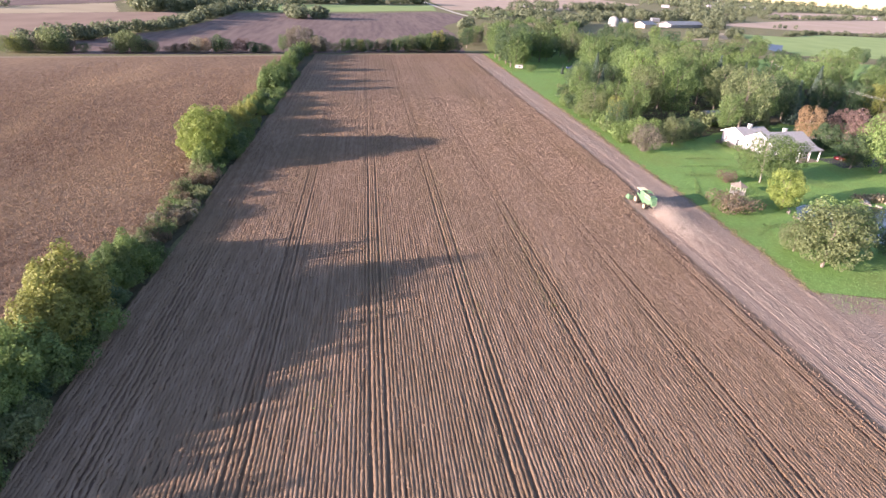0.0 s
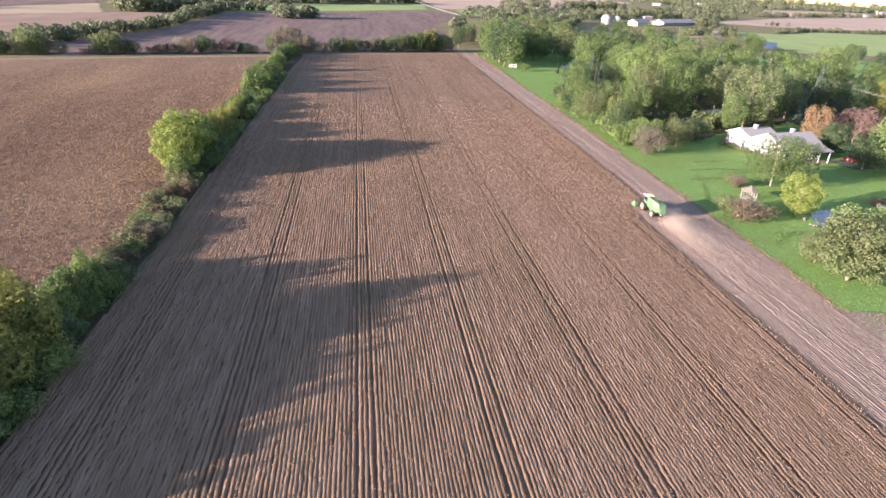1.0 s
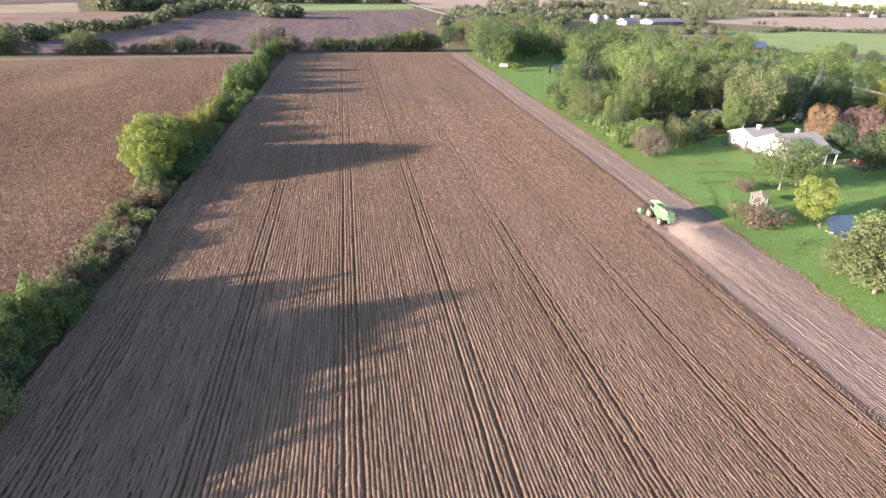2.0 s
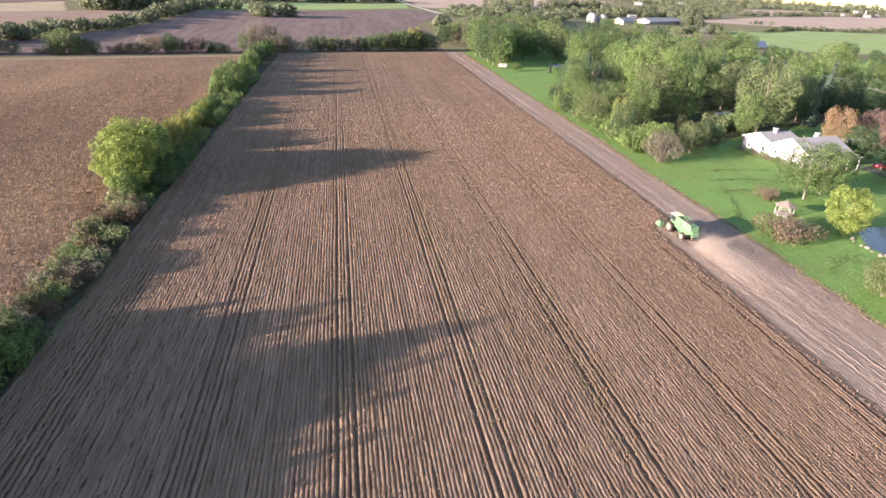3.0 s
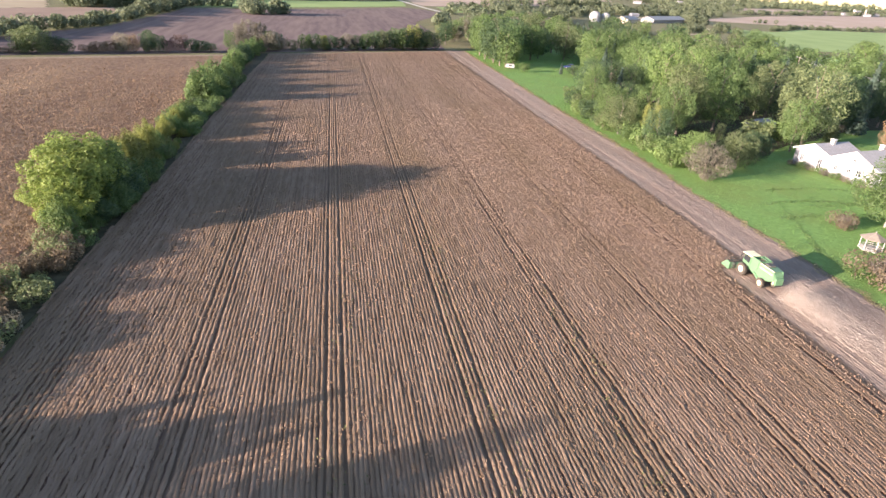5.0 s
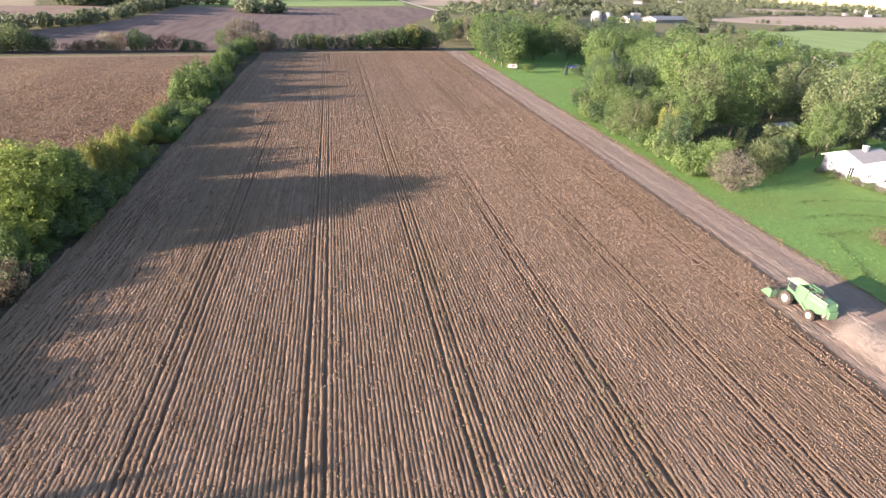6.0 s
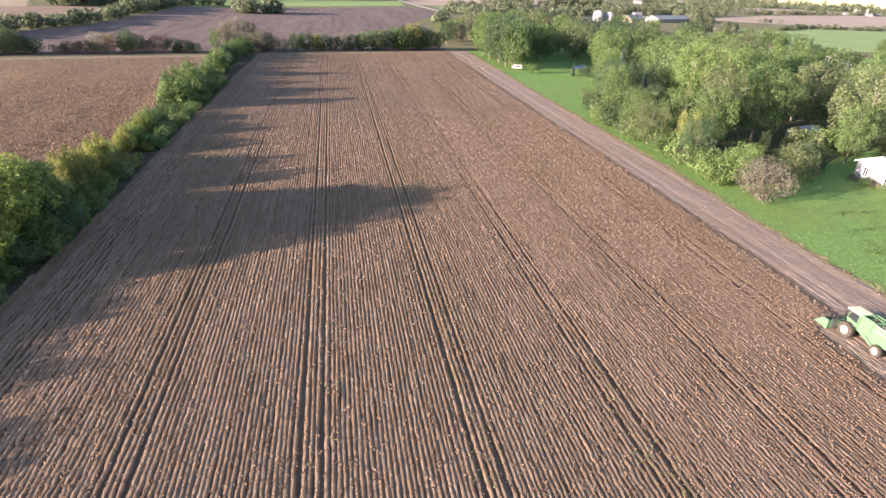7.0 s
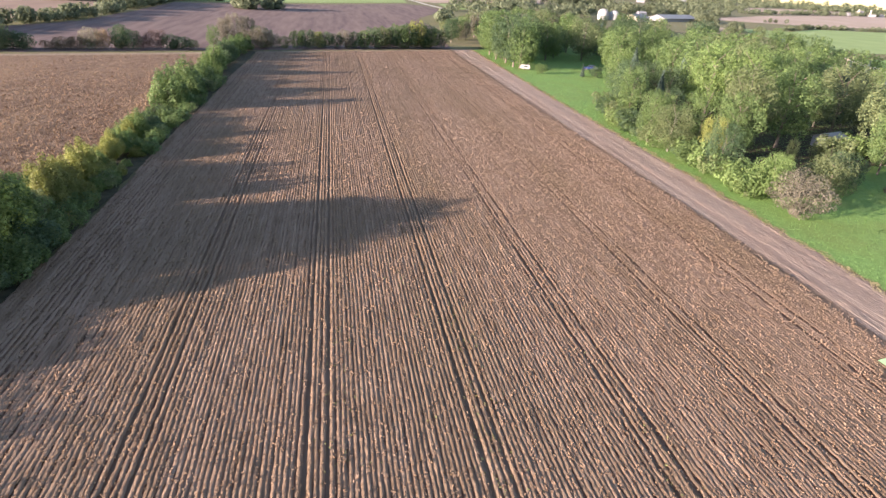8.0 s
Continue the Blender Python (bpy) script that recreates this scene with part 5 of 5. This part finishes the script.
def window(parent, x, y, z, w, h, face):
    """A framed pane in a wall that faces west ('w') or south ('s')."""
    d = 0.05
    def slab(a0, a1, z0, z1, t0, t1):
        return (x + t0, y + a0, z + z0, x + t1, y + a1, z + z1) if face == "w" else (x + a0, y + t0, z + z0, x + a1, y + t1, z + z1)
    f = new("window")
    f.parent = parent
    part("pane", box(bmesh.new(), *slab(-w / 2, w / 2, -h / 2, h / 2, -0.03, 0.01)), M["glass"], f, "dark window pane")
    bm = bmesh.new()
    for a0, a1, z0, z1 in ((-w / 2 - 0.09, -w / 2, -h / 2 - 0.09, h / 2 + 0.09), (w / 2, w / 2 + 0.09, -h / 2 - 0.09, h / 2 + 0.09),
                           (-w / 2, w / 2, h / 2, h / 2 + 0.09), (-w / 2, w / 2, -h / 2 - 0.09, -h / 2), (-0.03, 0.03, -h / 2, h / 2)):
        box(bm, *slab(a0, a1, z0, z1, -d, 0.02))
    part("frame", bm, M["trim"], f, "white window frame")


house = thing("house", pose(86.2, 123.2, 0.05, 0, 0, 12) @ Matrix.Diagonal((0.84, 0.84, 1.15, 1)) @ pose(-87.85, -122.1, 0), "long white-sided house with grey roofs beside the lawn", "house")
gable_block(house, 88.0, 97.5, 122.8, 131.2, 2.7, 3.9)
gable_block(house, 87.7, 101.5, 113.0, 122.7, 2.8, 4.5)
for y, z, w, h in ((129.2, 1.5, 0.8, 1.1), (125.0, 1.1, 0.9, 1.9), (121.2, 1.6, 0.7, 0.7), (118.4, 1.6, 0.7, 0.7), (116.4, 1.7, 0.9, 1.0), (117.85, 3.4, 0.5, 0.5)):
    window(house, 88.0 if y > 122.8 else 87.7, y, z, w, h, "w")
for x, w, h in ((90.0, 1.4, 1.2), (95.4, 1.6, 1.7), (97.6, 1.2, 1.9), (99.8, 1.6, 1.7)):
    window(house, x, 113.0, 1.35, w, h, "s")
for x, y, z in ((92.5, 126.6, 4.9), (97.5, 119.5, 5.2)):
    ch = part("chimney", box(bmesh.new(), x - 0.4, y - 0.4, 2.5, x + 0.4, y + 0.4, z - 0.3, 0.02), M["brick"], house, "pale brick chimney")
    part("cap", box(bmesh.new(), x - 0.48, y - 0.48, z - 0.3, x + 0.48, y + 0.48, z - 0.2, 0.02), M["trim"], ch)
part("porch_floor", box(bmesh.new(), 94.0, 110.2, 0.0, 101.5, 113.0, 0.25), M["pole_wood"], house, "weathered grey porch floor")
part("porch_roof", prism(bmesh.new(), [(109.9, 2.3), (112.5, 2.62), (112.5, 2.75), (109.9, 2.43)], "x", 93.7, 101.9), M["shingle"], house)
for x in (94.2, 97.8, 101.3):
    part("porch_post", box(bmesh.new(), x - 0.1, 110.2, 0.25, x + 0.1, 110.4, 2.33), M["trim"], house, "white porch post")
for i in range(14):
    x, y = 87.2 - 0.23 * i, 115.6 + 1.1 * i
    leaf = ("leaf_olive", "leaf_grey", "leaf_green")[i % 3]
    plant("border_shrub", "shrub%d" % (i % 3), x - 0.4 * (i % 2), y, 0.8 + 0.25 * (i % 3), "low %s shrub along the house wall" % LEAFY[leaf], leaf, group="border shrubs", category="shrub")


# ---- gazebo ----
gz = thing("gazebo", pose(66.6, 93.9, 0.07, 0, 0, 12) @ Matrix.Scale(0.70, 4), "white six-sided gazebo with a tan-grey roof on the lawn", "gazebo")
hexa = [(math.cos(math.pi * k / 3), math.sin(math.pi * k / 3)) for k in range(6)]
part("floor", prism(bmesh.new(), [(1.9 * a, 1.9 * b) for a, b in hexa], "z", 0, 0.18), M["old_white"], gz)
for k, (a, b) in enumerate(hexa):
    part("post", box(bmesh.new(), 1.75 * a - 0.07, 1.75 * b - 0.07, 0.18, 1.75 * a + 0.07, 1.75 * b + 0.07, 2.15, 0.01), M["old_white"], gz)
    a2, b2 = hexa[(k + 1) % 6]
    if k != 4:
        bm = bmesh.new()
        for z in (0.35, 0.75):
            rod(bm, (1.75 * a, 1.75 * b, z), (1.75 * a2, 1.75 * b2, z), 0.05, 0.05, 4)
        for t in range(1, 5):
            f = t / 5
            p = (1.75 * (a + (a2 - a) * f), 1.75 * (b + (b2 - b) * f))
            rod(bm, (*p, 0.35), (*p, 0.75), 0.025, 0.025, 4)
        part("railing", bm, M["old_white"], gz)
    bm = bmesh.new()
    rod(bm, (1.75 * a, 1.75 * b, 2.12), (1.75 * a2, 1.75 * b2, 2.12), 0.09, 0.09, 4)
    part("beam", bm, M["old_white"], gz)
    bm = bmesh.new()
    vs = [bm.verts.new(p) for p in ((2.2 * a, 2.2 * b, 2.10), (2.2 * a2, 2.2 * b2, 2.10), (0, 0, 3.15), (2.2 * a, 2.2 * b, 2.18), (2.2 * a2, 2.2 * b2, 2.18), (0, 0, 3.25))]
    for f in ((2, 1, 0), (3, 4, 5), (0, 1, 4, 3), (1, 2, 5, 4), (2, 0, 3, 5)):
        bm.faces.new([vs[i] for i in f])
    part("roof_panel", bm, M["tan_roof"], gz, "weathered tan-grey shingled roof panel")
part("finial", rod(bmesh.new(), (0, 0, 3.2), (0, 0, 3.5), 0.08, 0.02), M["old_white"], gz)

# ---- pond ----
# the far pond: blue of the reflected sky is put into its base colour
for ob in scene.objects:
    if ob.name == "field_pond":
        ob.data.materials[0] = paint("sky_tinted_water", (0.05, 0.08, 0.14), 0.5, 0.2, 0.3, 0.3)
sheet("pond", [(73.6, 87.4), (71.9, 85.0), (70.5, 82.2), (70.9, 78.6), (73.2, 75.4), (77.4, 71.4), (82.7, 69.6), (95.7, 69.1), (111.9, 74.5), (112.7, 84.8), (101.4, 87.8), (90.9, 87.1), (86.6, 88.9), (80.5, 89.0), (76.0, 88.6)], 0.09, water,
      "dark blue still pond water", "water", 0.35)
rng = random.Random(77)
for i in range(30):
    if i < 16:
        x, y = 87.8 + rng.uniform(0, 12), 88.3 + rng.uniform(-0.9, 1.6)
    else:
        f = (i - 16) / 14
        x, y = 69.6 + 10 * (f - 0.4) ** 2 + rng.uniform(-0.4, 0.3), 86.0 - 11 * f + rng.uniform(-0.4, 0.4)
    r = rng.uniform(0.25, 0.75) if i < 16 else rng.uniform(0.15, 0.34)
    bm = bmesh.new()
    bmesh.ops.create_icosphere(bm, subdivisions=2, radius=r)
    for v in bm.verts:
        v.co *= 1 + 0.35 * noise.noise(v.co * 1.7 / r + Vector((i * 3.1, 0, 0)))
        v.co.z *= 0.65
    ob = new("rock", from_bm("rock", bm, M["rock"]))
    ob.location = (x, y, r * 0.3 + 0.05)
    tagged(ob, "pale rounded rock on the pond bank", "rock", "bank rocks")
V, Q = cards(np.random.default_rng(9), np.stack([np.random.default_rng(10).uniform(87.8, 100.8, 900), np.random.default_rng(11).uniform(89.6, 92.6, 900), np.random.default_rng(12).uniform(0.1, 1.0, 900)], 1),
             np.tile([[0.3, -0.9, 0.1]], (900, 1)), 0.5, 0.5)
tagged(new("reeds", fast_mesh("reeds", V, Q, M["reed"])), "dry straw-coloured reeds along the pond bank", "reeds", kind="stuff")

# ---- drive, car, shed, poles ----
sheet("driveway", [(102.4, 111.4), (148.9, 120.8), (147.6, 126.6), (101.1, 118.8)], 0.09, M["asphalt"], "grey shaded driveway beside the house", "driveway", 0.2)
sheet("lane", [(100.7, 134.0), (146.1, 144.4), (145.4, 147.4), (100.2, 136.8)], 0.09, M["gravel"], "pale grey lane behind the house", "lane", 0.2)


def car(name, x, y, turn, body, label):
    c = thing(name, pose(x, y, 0.10, 0, 0, turn), label, "car")
    b = part("body", prism(bmesh.new(), [(-2.2, 0.3), (-2.25, 0.85), (-1.4, 0.95), (1.0, 0.95), (2.1, 0.8), (2.2, 0.3)], "x", -0.88, 0.88, 0.08), body, c)
    part("cabin", prism(bmesh.new(), [(-1.7, 0.93), (-1.25, 1.45), (0.3, 1.45), (1.0, 0.93)], "x", -0.78, 0.78, 0.06), M["glass"], b, "dark cabin windows")
    part("roof", box(bmesh.new(), -0.72, -1.2, 1.44, 0.72, 0.28, 1.5, 0.02), body, b)
    for sx in (-1, 1):
        for wy in (-1.35, 1.4):
            m = Matrix.Translation((sx * 0.8, wy, 0.32)) @ pose(0, 0, 0, 0, 90, 0)
            w = part("wheel", lathe(bmesh.new(), [(0.2, -0.11), (0.3, -0.11), (0.32, 0), (0.3, 0.11), (0.2, 0.11)], m, 16), M["tyre"], c, "black tyre")
            part("rim", lathe(bmesh.new(), [(0.19, -0.115), (0.05, -0.118), (0.05, 0.118), (0.19, 0.115)], m, 12), M["steel_roof"], w)
        part("headlight", box(bmesh.new(), sx * 0.6 - 0.15, 2.13, 0.62, sx * 0.6 + 0.15, 2.22, 0.74, 0.02), M["white_paint"], b)
    return c


car("parked_car", 107.3, 117.5, 84, M["red_paint"], "red car on the driveway, its paint darkened for the shade")
car("blue_car", 86.4, 249.3, 80, M["blue_paint"], "deep blue car parked in the clearing")


def shed(x, y, w, d, h, rise, turn, wall, roof, name, label, category="shed", door=True):
    s = thing(name, pose(x, y, 0.05, 0, 0, turn), label, category)
    part("wall", prism(bmesh.new(), [(-d / 2, 0), (d / 2, 0), (d / 2, h), (0, h + rise), (-d / 2, h)], "x", -w / 2, w / 2), wall, s)
    o = 0.03 * w + 0.1
    for sy in (-1, 1):
        e = d / 2 + o
        part("roof", prism(bmesh.new(), [(sy * e, h - rise * o / (d / 2) + 0.03), (0, h + rise + 0.03), (0, h + rise + 0.03 + 0.02 * d), (sy * e, h - rise * o / (d / 2) + 0.03 + 0.02 * d)],
                                         "x", -w / 2 - o, w / 2 + o), roof, s, "roof slope")
    if door:
        part("door", box(bmesh.new(), -w * 0.12, -d / 2 - 0.05, 0, w * 0.12, -d / 2 + 0.02, h * 0.8), M["trim"], s)
    return s


shed(SHED[0], SHED[1], 5.2, 4.0, 2.0, 0.8, 20, M["dimmed_white_siding"], M["steel_roof"], "garden_shed", "small shed with a pale roof in the wood")
tr = thing("trailer", pose(62.2, 243.8, 0.1, 0, 0, 70) @ Matrix.Scale(0.65, 4), "white camping trailer parked at the clearing's edge", "trailer")
tb = part("body", prism(bmesh.new(), [(-2.3, 0.5), (-2.5, 1.3), (-2.1, 2.4), (2.1, 2.4), (2.4, 1.6), (2.3, 0.5)], "x", -1.0, 1.0, 0.08), M["old_white"], tr)
part("window", box(bmesh.new(), -1.02, -1.2, 1.3, -0.98, 0.6, 1.9), M["glass"], tb, "dark window")
for sx in (-1, 1):
    part("wheel", lathe(bmesh.new(), [(0.2, -0.1), (0.34, -0.1), (0.34, 0.1), (0.2, 0.1)], Matrix.Translation((sx * 0.95, 0, 0.34)) @ pose(0, 0, 0, 0, 90, 0), 14), M["tyre"], tr)

POLES = [(158.0, 222.9), (140.3, 173.0), (139.3, 129.3), (139.8, 76.7)]
for x, y in POLES:
    p = thing("utility_pole", pose(x, y, 0.02, 0, 0, -20), "weathered wooden utility pole with a crossarm", "utility pole", "utility poles")
    part("pole", rod(bmesh.new(), (0, 0, -0.2), (0, 0, 10.5), 0.17, 0.11, 10), M["pole_wood"], p)
    arm = part("crossarm", box(bmesh.new(), -1.1, -0.06, 9.8, 1.1, 0.06, 9.95, 0.01), M["pole_wood"], p)
    for k in (-1.0, 0.0, 1.0):
        part("insulator", rod(bmesh.new(), (k, 0, 9.95), (k, 0, 10.15), 0.05, 0.04, 8), M["white_paint"], arm)
M["wire"] = paint("pale_wire", (0.45, 0.45, 0.45), 0.4)
for (x0, y0), (x1, y1) in zip(POLES, POLES[1:]):
    for k in (-1.0, 1.0):
        bm = bmesh.new()
        pts = []
        for i in range(13):
            f = i / 12
            pts.append(Vector((x0 + (x1 - x0) * f + k * 0.94, y0 + (y1 - y0) * f - k * 0.34, 10.15 - 1.0 * 4 * f * (1 - f))))
        for a, b in zip(pts, pts[1:]):
            rod(bm, a, b, 0.02, 0.02, 4)
        tagged(new("power_line", from_bm("wire", bm, M["wire"])), "thin sagging power line between two poles", "power line", "power lines")

# ---- far farmsteads ----
shed(318, 604, 62, 13, 3.2, 2.2, 34, M["dimmed_white_siding"], M["steel_roof"], "long_barn", "long low barn with a pale metal roof", "barn", False)
shed(262, 566, 24, 11, 3.2, 2.4, 40, M["tan_wall"], M["shingle"], "farm_building", "grey-roofed farm building among trees", "barn", False)
for x, y, r, h in ((228, 560, 4.6, 8.6), (239, 562, 4.2, 7.6)):
    s = thing("grain_bin", pose(x, y, 0.05), "round pale steel grain bin with a domed roof", "grain bin", "grain bins")
    part("drum", lathe(bmesh.new(), [(r, 0), (r, h * 0.6)], Matrix.Identity(4), 28), M["steel_roof"], s)
    part("dome", lathe(bmesh.new(), [(r * 1.02, h * 0.6), (r * 0.85, h * 0.8), (r * 0.5, h * 0.94), (r * 0.1, h)], Matrix.Identity(4), 28), M["steel_roof"], s)
for x, y, w, d, h, wall in ((196, 775, 18, 11, 6, "tan_wall"), (206, 742, 12, 9, 5, "dimmed_white_siding"), (214, 735, 12, 9, 5, "tan_wall"), (330, 690, 16, 9, 4, "dimmed_white_siding"),
                            (1180, 1330, 30, 14, 6, "dimmed_white_siding"), (1240, 1330, 22, 12, 6, "dimmed_white_siding"), (1300, 1370, 30, 14, 6, "dimmed_white_siding"), (820, 1120, 22, 11, 5, "tan_wall"),
                            (950, 1560, 110, 36, 8, "dimmed_white_siding"), (1060, 1620, 90, 36, 8, "dimmed_white_siding"), (860, 1500, 36, 18, 8, "dimmed_white_siding"), (640, 1300, 26, 12, 6, "dimmed_white_siding"),
                            (1700, 2100, 90, 36, 8, "dimmed_white_siding"), (1650, 1800, 36, 16, 7, "dimmed_white_siding")):
    w, d, h = w * 0.62, d * 0.62, h * 0.62
    shed(x, y, w, d, h, h * 0.5, (x * 7) % 40 - 20, M[wall], M["steel_roof"] if w > 24 else M["shingle"], "far_building", "distant pale farm building among trees", "building", False)
for x, y in ((1215, 1345), (1262, 1360)):
    s = thing("silo", pose(x, y, 0.05), "tall pale concrete silo with a domed top", "silo", "silos")
    part("shaft", lathe(bmesh.new(), [(1.9, 0), (1.9, 13)], Matrix.Identity(4), 20), M["tan_wall"], s)
    part("dome", lathe(bmesh.new(), [(2.0, 13), (1.6, 14), (0.7, 14.8), (0.2, 15)], Matrix.Identity(4), 20), M["steel_roof"], s)

# ---- from plan units to metres: every top-level thing, about the plan's origin ----
for ob in list(scene.objects):
    if ob.parent is None and ob.type in {"MESH", "EMPTY"}:
        ob.matrix_basis = Matrix.Scale(UNIT, 4) @ ob.matrix_basis
